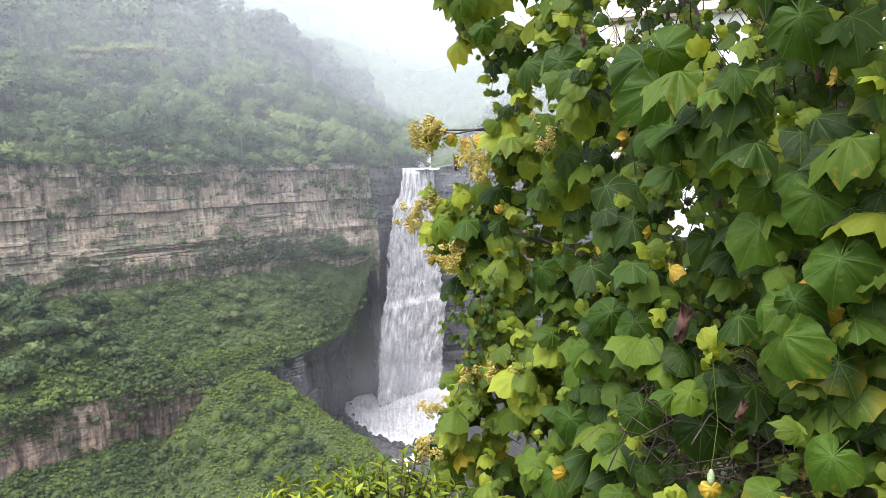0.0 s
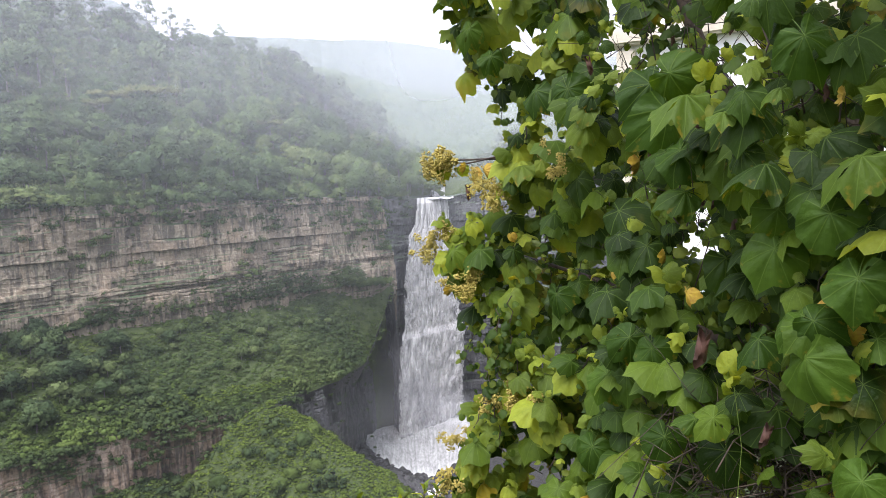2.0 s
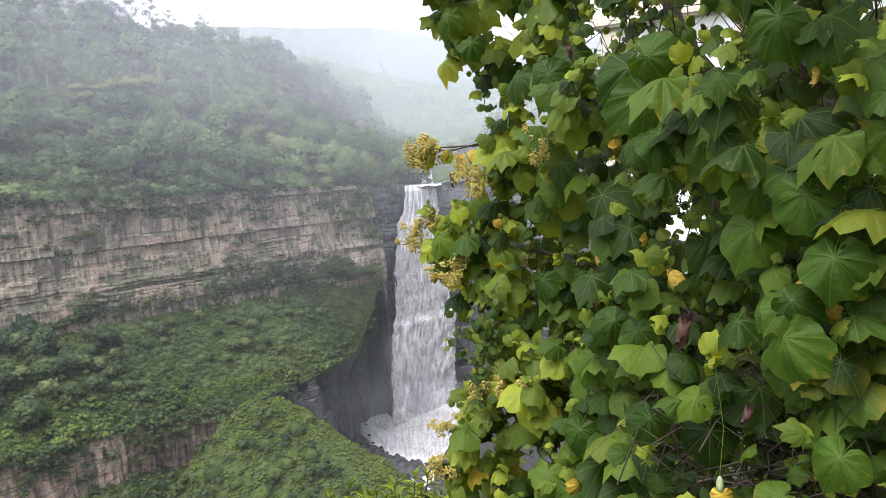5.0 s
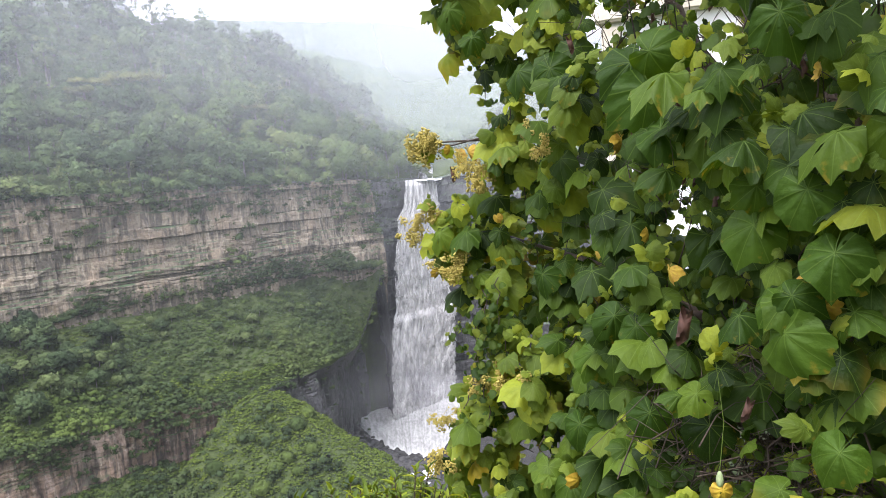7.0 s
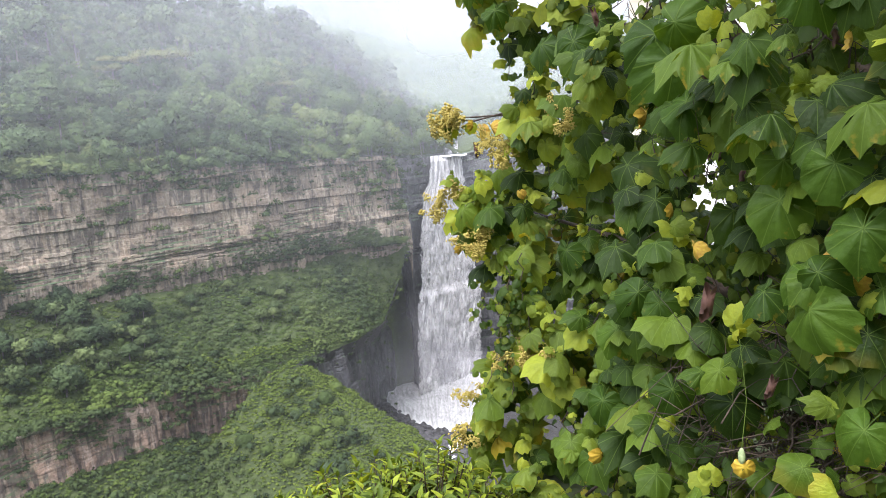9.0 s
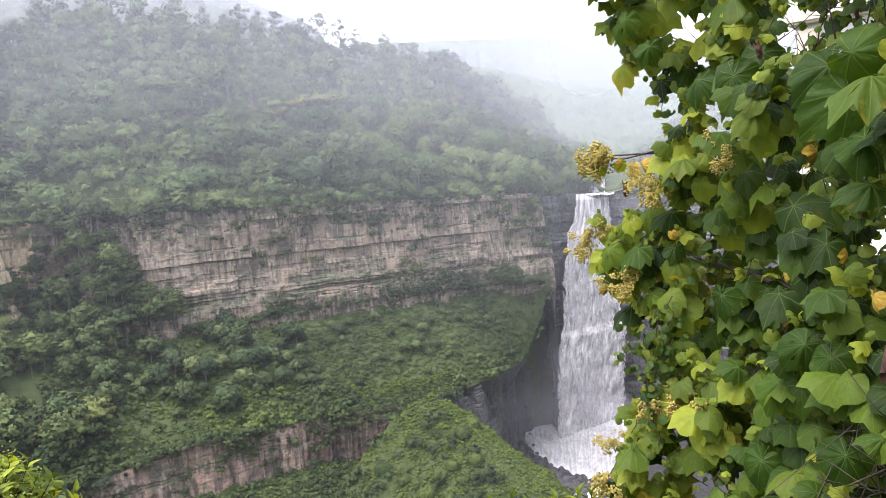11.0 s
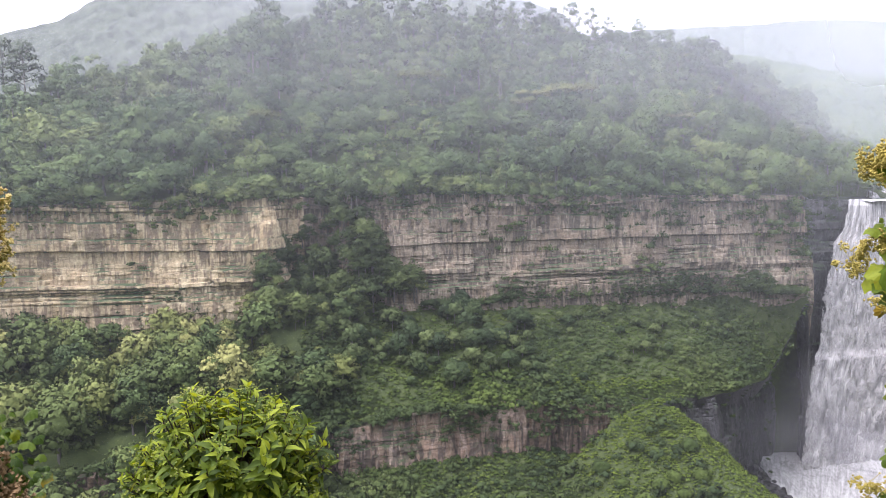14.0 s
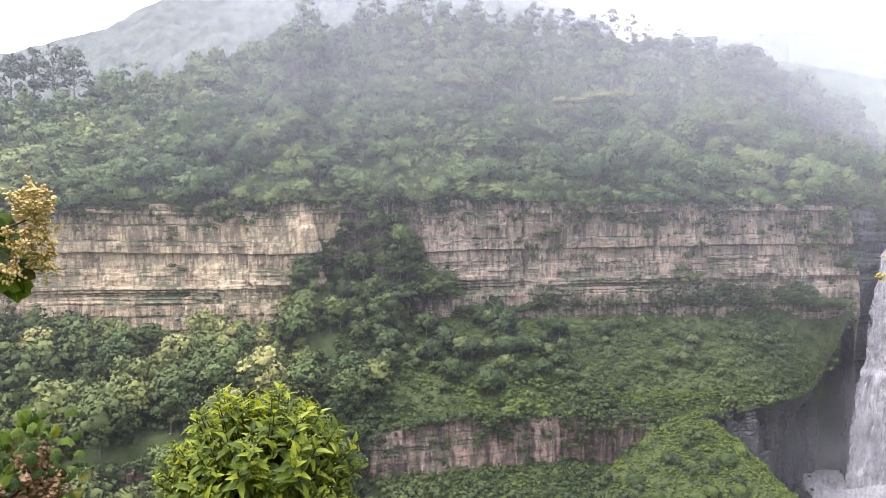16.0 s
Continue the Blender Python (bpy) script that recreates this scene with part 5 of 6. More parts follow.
LEAF_TONES = ((0.016, 0.037, 0.004), (0.047, 0.095, 0.008), (0.118, 0.186, 0.015), (0.16, 0.19, 0.016))
# for young leaves, and for edge leaves with sky light put into their colour
YOUNG_LIT_TONES = ((0.090, 0.138, 0.016), (0.185, 0.250, 0.028), (0.33, 0.385, 0.036), (0.40, 0.31, 0.02))
MAT_LEAF = leaf_material("broad_leaf", False, *LEAF_TONES)
MAT_LARGE = leaf_material("large_leaf", False, (0.031, 0.070, 0.006), (0.048, 0.102, 0.009), (0.078, 0.146, 0.013), (0.078, 0.146, 0.013))
MAT_YOUNG_LIT = leaf_material("young_or_lit_leaf", False, *YOUNG_LIT_TONES)
MAT_YOUNG_LITS = leaf_material("young_leaves", True, *YOUNG_LIT_TONES)
MAT_LEAVES = leaf_material("broad_leaves", True, *LEAF_TONES)
MAT_VINE = leaf_material("vine_leaves", True, (0.021, 0.048, 0.005), (0.056, 0.104, 0.010), (0.16, 0.20, 0.022), (0.3, 0.24, 0.02), veins=False)
MAT_LANCE = leaf_material("shrub_leaves", True, (0.045, 0.078, 0.014), (0.145, 0.21, 0.024), (0.34, 0.41, 0.038), (0.34, 0.38, 0.045), veins=False)
MAT_TWIG = plain_material("brown_twig", (0.020, 0.013, 0.008), (0.065, 0.043, 0.026), 30, 0.85, 0.003)
MAT_FLOWER = plain_material("yellow_green_florets", (0.22, 0.17, 0.03), (0.46, 0.38, 0.09), 60, 0.9)
MAT_DRY = plain_material("dry_brown_florets", (0.15, 0.09, 0.04), (0.34, 0.22, 0.11), 60, 0.9)
MAT_DEAD = plain_material("dead_leaf", (0.035, 0.015, 0.009), (0.10, 0.04, 0.022), 20, 0.8)

leaf_rim = curve((0, 1.04), (6, 0.95), (14, 0.87), (24, 0.82), (34, 0.83), (42, 0.86), (50, 0.79), (62, 0.74), (74, 0.74), (84, 0.77), (95, 0.70), (115, 0.65), (140, 0.60), (160, 0.50), (172, 0.30), (180, 0.10))


def broad_leaf(seed, rings=5, sectors=32, holes=0, stalk=True):
    """A broad heart-shaped leaf with shallow lobes, creased along its veins; base at the origin, tip along +y, one metre wide."""
    rs = np.random.RandomState(seed)
    droop, fold, twist = 0.2 + 0.7 * rs.rand(), -0.6 + 0.6 * rs.rand(), rs.normal() * 0.4
    verts, uvs = [(0, 0, 0)], [(0.5, 0.5)]
    jag = rs.normal(size=sectors) * 0.016
    for k in range(1, rings + 1):
        f = k / rings
        for j in range(sectors):
            th = -math.pi + 2 * math.pi * j / sectors
            deg = abs(math.degrees(th))
            r = float(leaf_rim(deg)) * f * (1 + jag[j] * f)
            x, y = r * math.sin(th) * 1.06, r * math.cos(th)
            vein = abs((th / 0.72 + 0.5) % 1 - 0.5) * 0.72
            z = -droop * y * abs(y) * 0.8 + fold * abs(x) * 0.8 - 0.5 * x * x - 0.15 * r * r + twist * x * y - 0.8 * r * (0.18 - min(vein, 0.36)) * (1 if deg < 115 else 0.4) + 0.06 * math.sin(7 * x + 6 * y + seed) * f * f + 0.03 * math.sin(th * 9 + seed * 2) * f ** 3
            z += -0.07 * f * f * (1 + math.sin(th * 5 + seed)) * 0.5
            verts.append((x, y, z))
            uvs.append((0.5 + x * 0.5, 0.5 + y * 0.5))
    faces = []
    for j in range(sectors):
        k = (j + 1) % sectors
        faces.append((0, 1 + j, 1 + k))
    for q in range(rings - 1):
        a, b = 1 + q * sectors, 1 + (q + 1) * sectors
        for j in range(sectors):
            k = (j + 1) % sectors
            faces += [(a + j, b + j, b + k), (a + j, b + k, a + k)]
    if holes:
        gone = set()
        for _ in range(holes):
            q, j = rs.randint(1, rings - 1), rs.randint(sectors)
            base = sectors + (q - 1) * sectors * 2 + j * 2
            gone |= {base, base + 1}
        faces = [f for i, f in enumerate(faces) if i not in gone]
    if stalk:
        v, f = stem([(0, 0.02, 0.0), (0, -0.25, 0.02), (0, -0.6, -0.12)], [0.014, 0.012, 0.012], 4)
        n0 = len(verts)
        verts += [tuple(p) for p in v]
        uvs += [(0.5, 0.5)] * len(v)
        for a, b, c, d in f:
            faces += [(n0 + a, n0 + b, n0 + c), (n0 + a, n0 + c, n0 + d)]
    return np.array(verts), np.array(faces), np.array(uvs)


def lance_leaf(seed, name_w=0.36):
    """A narrow pointed leaf, folded along its midrib; tip along +y, one metre long."""
    rs = np.random.RandomState(seed)
    bend = 0.15 + 0.35 * rs.rand()
    v = [(0, 0, 0)]
    ts = [0.15, 0.35, 0.6, 0.82]
    for t in ts:
        w = name_w * 0.5 * math.sin(math.pi * t ** 0.75) + 0.01
        zc = -bend * t * t
        v += [(-w, t, zc + w * 0.5), (0, t, zc), (w, t, zc + w * 0.5)]
    v.append((0, 1, -bend))
    f = [(0, 2, 1), (0, 3, 2)]
    for q in range(len(ts) - 1):
        a, b = 1 + q * 3, 4 + q * 3
        for j in range(2):
            f += [(a + j, a + j + 1, b + j + 1), (a + j, b + j + 1, b + j)]
    e = 1 + (len(ts) - 1) * 3
    f += [(e, e + 1, len(v) - 1), (e + 1, e + 2, len(v) - 1)]
    v = np.array(v)
    return v, np.array(f), v[:, :2] + 0.5


def leaf_pose(place, tip, face, size):
    """Places a leaf: its tip and the way its upper side faces."""
    y = Vector(tip).normalized()
    z = Vector(face)
    z = (z - y * z.dot(y)).normalized()
    x = y.cross(z)
    m = Matrix((x, y, z)).transposed().to_4x4()
    return Matrix.Translation(place) @ m @ Matrix.Scale(size, 4)


def leaf_mass(name, shapes, poses, mat, parent, label, seed=1):
    rs = np.random.RandomState(seed)
    vs, fs, uvs, n = [], [], [], 0
    for m in poses:
        v, f, uv = shapes[rs.randint(len(shapes))]
        a = np.array(m)
        vs.append(v @ a[:3, :3].T + a[:3, 3])
        fs.append(f + n)
        uvs.append(uv)
        n += len(v)
    return tagged(part(name, mesh_from(name, np.concatenate(vs), np.concatenate(fs), mat, uv=np.concatenate(uvs), smooth=True), parent, label), kind="stuff")


EYE = Vector((0, 0, EYE_Z))
crown_edge = curve((-32, 0.5), (-25, 0.2), (-21, 1.2), (-18.5, 0.2), (-17, -1.6), (-15.4, -3.2), (-12.7, -2.4), (-8.9, 0.4), (-7, 1.6), (-5.5, 2.8), (-3.2, 1.9),
                   (-1, -0.4), (1.2, -2.2), (2.5, -2.9), (4.7, -4.7), (7, -4.6), (9, -3.0), (11, -1.6), (12.8, -0.4), (16, 0.6), (22, 2.5), (30, 2))
crown_reach = curve((-40, 1.35), (-34, 1.32), (-28, 1.38), (-20, 1.65), (-12, 2.3), (-5, 3.0), (3, 3.4))


def facing(rs, place, tilt=0.6, loose=0.42):
    """A hanging leaf's tip and face: outwards to the light, tip down."""
    out = (EYE - place).normalized()
    side = out.cross(Vector((0, 0, 1)))
    tip = Vector((0, 0, -0.35 - 0.55 * rs.rand())) + out * (0.30 + 0.8 * rs.rand()) + side * rs.normal() * 0.65 + Vector(rs.normal(size=3)) * 0.15
    face = out * (0.30 + 0.4 * rs.rand()) + Vector((0, 0, tilt + 0.3)) + Vector(rs.normal(size=3)) * loose + Vector((-0.4, 0.1, 0))
    return tip, face


tree = thing("broadleaf_tree", "leafy tree with large heart-shaped green leaves, some yellow and eaten", "tree", place=(0, 0, 0))
trunk_base = aim(-30.6, 0, 2.6)
tree_foot = (trunk_base.x, trunk_base.y)

LEAF_SHAPES = [broad_leaf(i, holes=(0, 2, 0, 4, 0, 1, 3, 0)[i]) for i in range(8)]
LEAF_MESHES = [mesh_from("leaf", v, f, MAT_LEAF, uv=uv, smooth=True) for v, f, uv in LEAF_SHAPES]
YOUNG_LIT_MESHES = [mesh_from("leaf", v, f, MAT_YOUNG_LIT, uv=uv, smooth=True) for v, f, uv in LEAF_SHAPES]
LARGE_MESHES = [mesh_from("leaf", v, f, MAT_LARGE, uv=uv, smooth=True) for v, f, uv in LEAF_SHAPES]
LOW_SHAPES = [broad_leaf(20 + i, 2, 22) for i in range(8)]

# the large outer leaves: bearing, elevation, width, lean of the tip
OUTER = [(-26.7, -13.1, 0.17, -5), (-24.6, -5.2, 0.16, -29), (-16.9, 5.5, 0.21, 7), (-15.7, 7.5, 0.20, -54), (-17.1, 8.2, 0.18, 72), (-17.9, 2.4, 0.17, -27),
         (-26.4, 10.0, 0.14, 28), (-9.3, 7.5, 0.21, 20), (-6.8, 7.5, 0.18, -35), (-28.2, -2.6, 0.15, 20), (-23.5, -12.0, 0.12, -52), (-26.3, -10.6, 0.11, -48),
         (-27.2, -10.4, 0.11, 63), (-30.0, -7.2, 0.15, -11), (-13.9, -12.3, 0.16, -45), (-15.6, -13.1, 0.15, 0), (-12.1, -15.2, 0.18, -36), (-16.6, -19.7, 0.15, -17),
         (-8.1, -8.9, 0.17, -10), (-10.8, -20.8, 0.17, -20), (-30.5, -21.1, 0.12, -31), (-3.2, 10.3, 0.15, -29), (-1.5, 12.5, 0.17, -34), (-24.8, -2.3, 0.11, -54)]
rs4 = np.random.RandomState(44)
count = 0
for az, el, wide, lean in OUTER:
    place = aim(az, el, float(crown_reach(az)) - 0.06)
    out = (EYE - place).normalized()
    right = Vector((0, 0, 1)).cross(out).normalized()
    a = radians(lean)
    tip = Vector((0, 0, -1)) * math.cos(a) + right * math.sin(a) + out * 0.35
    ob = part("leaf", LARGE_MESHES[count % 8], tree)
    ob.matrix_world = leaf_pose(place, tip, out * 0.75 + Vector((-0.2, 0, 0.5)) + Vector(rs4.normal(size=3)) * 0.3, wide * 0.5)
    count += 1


TRUNK_SIDE = [(-30.4 + 0.02 * e, e, 1.15) for e in (1.0, 3.0, 5.0, 7.0, 9.0, 11.0, 13.0)] + [(-18.6, 10.0, 0.9), (-19.8, 8.2, 0.9), (-20.4, 7.0, 0.8)]
HOLLOW = [(-24.6, -21.0, 2.8), (-22.4, -19.5, 1.8), (-27.5, -24.0, 2.0)]
# openings between the leaves, where twigs, sky and house wall show: bearing, elevation, width
GAPS = [(-18.5, -1.9, 1.0), (-21.6, -3.9, 1.3), (-19.4, 8.7, 0.9), (-25.3, 4.0, 0.9), (-27.3, 3.0, 0.8), (-26.8, 5.4, 0.8), (-11.6, 11.6, 0.9), (-15.5, 12.5, 0.9), (-22.0, 12.0, 1.0)] + TRUNK_SIDE + HOLLOW + [(-17.2, 11.2, 2.3), (-13.0, 11.8, 1.7), (-21.4, 9.6, 1.8), (-20.4, -3.6, 2.0), (-25.2, 4.4, 1.8), (-28.6, 7.2, 1.6)]


def crown_spot(rs, layer):
    while True:
        az, el = rs.uniform(-39, 4), rs.uniform(-31, 26)
        inside = float(crown_edge(el)) - az
        if inside < 0.2 + layer * 2.0:
            continue
        if any(math.hypot(az - a, el - e) < w + 0.12 * layer for a, e, w in GAPS):
            continue
        if az < -12 and el > 1 and layer > 0.3 and (rs.rand() < 0.35 or wave(az, el, 1.5, 3) > 0.28):
            continue
        # the leaves stand in clusters with hollows between
        cluster = wave(az, el, 1.15, 11)
        if inside > 3.0 and (layer < 1.0 and cluster < -0.12 or 1.0 < layer < 2.5 and cluster < -0.35):
            continue
        r = float(crown_reach(az)) + layer * 0.33 + rs.rand() * 0.35 - 0.25 * max(cluster, 0) * (layer < 1.0)
        return az, el, r


def leaf_size(rs, az):
    """Half-width of a full-grown leaf; the shoots towards the light carry larger ones."""
    return (0.040 + 0.044 * rs.rand()) * float(curve((-40, 0.90), (-24, 0.95), (-12, 1.20), (3, 1.20))(az))


def in_gap(p):
    v = p - EYE
    az, el = math.degrees(math.atan2(-v.x, v.y)), math.degrees(math.asin(v.z / v.length))
    return any(math.hypot(az - a, el - e) < w for a, e, w in GAPS)


def shoot(rs, az, el, r, scale=1.0):
    """A shoot's rosette: full-grown leaves hanging out round it with their tips down, and small young ones at its heart."""
    heart = aim(az, el, r)
    out = (EYE - heart).normalized()
    side = out.cross(Vector((0, 0, 1))).normalized()
    lean = side * rs.normal() * 0.35
    made = []
    for j in range(rs.randint(3, 6)):
        a = radians(rs.uniform(-105, 105))
        tip = Vector((0, 0, -1)) * math.cos(a) * 0.8 + side * math.sin(a) + out * (0.35 + 0.5 * rs.rand()) + lean
        tip.normalize()
        size = leaf_size(rs, az) * scale * (0.72 + 0.45 * rs.rand())
        base = heart + tip * (0.02 + 0.05 * rs.rand()) + Vector((0, 0, -0.035 * j)) - out * 0.02 * j
        if in_gap(base + tip * size * 0.5):
            continue
        face = Vector((0, 0, 0.85)) + out * (0.35 + 0.45 * rs.rand()) + Vector((tip.x, tip.y, 0)) * 0.35 + Vector((-0.22, 0, 0)) + Vector(rs.normal(size=3)) * 0.24
        made.append((leaf_pose(base, tip, face, size), False))
    for j in range(rs.randint(1, 4)):
        tip = Vector(rs.normal(size=3)) * 0.6 + Vector((0, 0, 0.25)) + out * 0.5
        made.append((leaf_pose(heart + Vector((0, 0, 0.02)) + tip * 0.015, tip, Vector((0, 0, 0.6)) + out * 0.6 + Vector(rs.normal(size=3)) * 0.3, (0.014 + 0.026 * rs.rand()) * scale), True))
    return made


poses, fresh = [], []
while count < 300:
    az, el, r = crown_spot(rs4, 0)
    if count < 130:
        az = float(crown_edge(el)) - 0.6 - 5.0 * rs4.rand() ** 1.4
        r = float(crown_reach(az)) + 0.15 * rs4.rand()
    for m, tender in shoot(rs4, az, el, r):
        if tender:
            fresh.append(m)
            continue
        # full-grown leaves near the open left edge mostly get the brighter, lit tones
        young = float(crown_edge(el)) - az < 8.0 and rs4.rand() < 0.7
        ob = part("leaf", (YOUNG_LIT_MESHES if young else LEAF_MESHES)[rs4.randint(8)], tree)
        ob.matrix_world = m
        count += 1
for layer, many in ((0.0, 95), (0.5, 95), (1.2, 90), (2.2, 95), (3.2, 110), (4.6, 130)):
    for _ in range(many):
        az, el, r = crown_spot(rs4, layer)
        # outer leaves of any age often join the lit-toned mass
        outer = float(crown_edge(el)) - az < 8.0 and layer < 2.0
        for m, tender in shoot(rs4, az, el, r, 1.0 + 0.12 * layer):
            (fresh if tender or outer and rs4.rand() < 0.6 else poses).append(m)
for a, e, w in GAPS:
    for _ in range(int(9 * w)):
        az, el = a + rs4.normal() * w * 0.7, e + rs4.normal() * w * 0.7
        place = aim(az, el, float(crown_reach(az)) + 0.1 + 0.7 * rs4.rand())
        tip, face = facing(rs4, place, 0.6, 0.6)
        (fresh if rs4.rand() < 0.4 else poses).append(leaf_pose(place, tip, face, 0.012 + 0.022 * rs4.rand()))
# unseen leaves added overhead, out of view, to keep sky light off the crown
for _ in range(330):
    az, el = rs4.uniform(-64, -18), rs4.uniform(24, 78)
    place = aim(az, el, 1.9 + 1.6 * rs4.rand() + 0.02 * (el - 24))
    tip, face = facing(rs4, place, 1.2, 0.4)
    poses.append(leaf_pose(place, tip, face, 0.09 + 0.05 * rs4.rand()))
leaf_mass("young_leaves", LOW_SHAPES, fresh, MAT_YOUNG_LITS, tree, "yellow-green young leaves and lit-toned edge leaves")
leaf_mass("inner_leaves", LOW_SHAPES, poses, MAT_LEAVES, tree, "inner leaves, with unseen leaves overhead that shade them")

# trunk and boughs
def wood_part(name, points, radii, parent, sides=8, mat=None):
    v, f = stem([tuple(p) for p in points], radii, sides)
    return part(name, mesh_from(name, v, f, mat or MAT_TWIG, smooth=True), parent)


wood_part("trunk", [(*tree_foot, 138.0), aim(-30.4, -14, 2.58), aim(-30.3, 2, 2.55), aim(-29.6, 12, 2.60), aim(-28.5, 24, 2.80)], [0.07, 0.055, 0.042, 0.036, 0.025], tree, 10)
for pts, rad in (([aim(-30.3, -6, 2.57), aim(-24, 2, 2.60), aim(-19.5, 9, 2.60), aim(-17.5, 15, 2.70), aim(-16, 22, 2.80)], [0.04, 0.03, 0.028, 0.02, 0.012]),
                 ([aim(-30.3, 3, 2.55), aim(-22, 6, 2.60), aim(-12, 8.5, 3.10), aim(-6, 9.5, 3.45)], [0.03, 0.022, 0.012, 0.004]),
                 ([aim(-30.4, -16, 2.58), aim(-22, -13, 2.50), aim(-12, -8, 3.00), aim(-3, -5, 3.65), aim(1.2, -4.4, 3.80)], [0.035, 0.022, 0.011, 0.006, 0.003]),
                 ([aim(-30.4, -20, 2.58), aim(-20, -23, 2.40), aim(-10, -20, 3.20), aim(-1, -18.5, 3.80)], [0.03, 0.018, 0.009, 0.004]),
                 ([aim(-20, 8.6, 2.60), aim(-14, 4, 2.90), aim(-6, 2.2, 3.40), aim(1.0, 2.2, 3.65)], [0.018, 0.012, 0.007, 0.003]),
                 ([aim(-22, -13, 2.50), aim(-18, -19, 2.45), aim(-14, -24, 2.60), aim(-9, -28, 2.90)], [0.02, 0.014, 0.010, 0.006])):
    wood_part("bough", pts, rad, tree)
rt = np.random.RandomState(9)
pieces = []
for k in range(760):
    az, el, r = crown_spot(rt, 1.0)
    if k >= 160:
        a, e, w = GAPS[k % len(GAPS)] if k < 300 else HOLLOW[k % 3]
        az, el, r = a + rt.normal() * (w + 0.6), e + rt.normal() * (w + 0.6), float(crown_reach(a)) + 0.15 + 0.5 * rt.rand()
    p = aim(az, el, r)
    reach = 0.7 + 0.7 * rt.rand()
    q = p + (Vector(rt.normal(size=3)) * 0.06 + Vector((0.05, 0.05, -0.03))) * reach
    w = q + (Vector(rt.normal(size=3)) * 0.06 + Vector((0.06, 0.06, -0.04))) * reach
    u = q + Vector(rt.normal(size=3)) * 0.07
    pieces.append(stem([p, q, w], [0.0008, 0.0013, 0.0022], 4))
    pieces.append(stem([q, q.lerp(u, 0.5) + Vector((0, 0, 0.01)), u], [0.0011, 0.0009, 0.0006], 3))
v, f = join(pieces)
tagged(part("twig_tangle", mesh_from("twig_tangle", v, f, MAT_TWIG, smooth=True), tree), kind="stuff")

# flower heads at the shoot ends
def florets(seed, count, spread, size):
    rs = np.random.RandomState(seed)
    unit = np.array([(1, 0, 0), (-1, 0, 0), (0, 1, 0), (0, -1, 0), (0, 0, 1), (0, 0, -1)], float)
    tri = np.array([(0, 2, 4), (2, 1, 4), (1, 3, 4), (3, 0, 4), (2, 0, 5), (1, 2, 5), (3, 1, 5), (0, 3, 5)])
    out = []
    hubs = rs.normal(size=(12, 3)) * spread * 0.45
    for _ in range(count):
        c = hubs[rs.randint(12)] + rs.normal(size=3) * spread * 0.17
        out.append((unit * size * (0.6 + 0.8 * rs.rand()) + c, tri))
        if rs.rand() < 0.1:
            v, f = stem([(0, 0, 0), c * 0.6, c], [0.0016, 0.0012, 0.001], 3)
            out.append((v, np.concatenate([f[:, :3], f[:, [0, 2, 3]]])))
    return join(out)


HEADS = [florets(i, 260, 0.062, 0.0058) for i in range(3)]
HEAD_MESHES = [mesh_from("flower_head", v, f, MAT_FLOWER) for v, f in HEADS]
for i, (az, el, sc) in enumerate([(1.3, 2.1, 1.15), (-3.4, -0.9, 1.2), (-2.2, 0.3, 0.9), (2.6, -5.2, 1.0), (1.0, -3.3, 0.9), (-0.4, -8.4, 1.1), (-1.0, -7.4, 0.9), (1.9, -4.2, 0.9),
                                  (-8.2, 1.2, 0.7), (-4.0, -17.2, 1.0), (-2.2, -17.6, 0.9), (1.1, -20.2, 0.9), (1.2, -23.6, 1.1), (-6.2, -17.5, 0.8), (-7.5, 2.6, 0.6), (1.5, 1.6, 1.05), (0.7, 2.3, 0.9)]):
    ob = part("flower_head", HEAD_MESHES[i % 3], tree, "yellow-brown clustered flower head")
    ob.matrix_world = Matrix.LocRotScale(aim(az, el, float(crown_reach(az)) - 0.02), Euler((i, i * 2.1, i * 0.7)), (sc, sc, sc))
wood_part("flower_twig", [aim(1.2, 2.2, 3.38), aim(-1.0, 1.9, 3.33), aim(-3.6, 2.4, 3.2), aim(-6, 2.6, 3.05)], [0.0025, 0.0035, 0.0045, 0.007], tree, 6)
for az, el, lean, sc in ((1.5, 0.3, 10, 0.055), (0.9, 0.1, -20, 0.05), (-0.6, 0.3, 30, 0.05)):
    place = aim(az, el + 1.2, 3.32)
    ob = part("leaf", YOUNG_LIT_MESHES[(int(lean) // 10) % 8], tree)
    ob.matrix_world = leaf_pose(place, Vector((0.02 * lean, -0.3, -1)), Vector((-0.3, -0.9, 0.3)), sc * 0.8)

# dead curled leaves hanging in the crown
dead = broad_leaf(77, holes=2)
dv = dead[0].copy()
roll_a = dv[:, 0] * 4.2 + 0.5 * dv[:, 1]
dv = np.stack([0.22 * np.sin(roll_a), dv[:, 1] + 0.05 * np.cos(9 * dv[:, 0]), 0.22 * (1 - np.cos(roll_a)) + 0.06 * np.sin(8 * dv[:, 1])], 1)
DEAD_MESH = mesh_from("dead_leaf", dv, dead[1], MAT_DEAD, uv=dead[2], smooth=True)
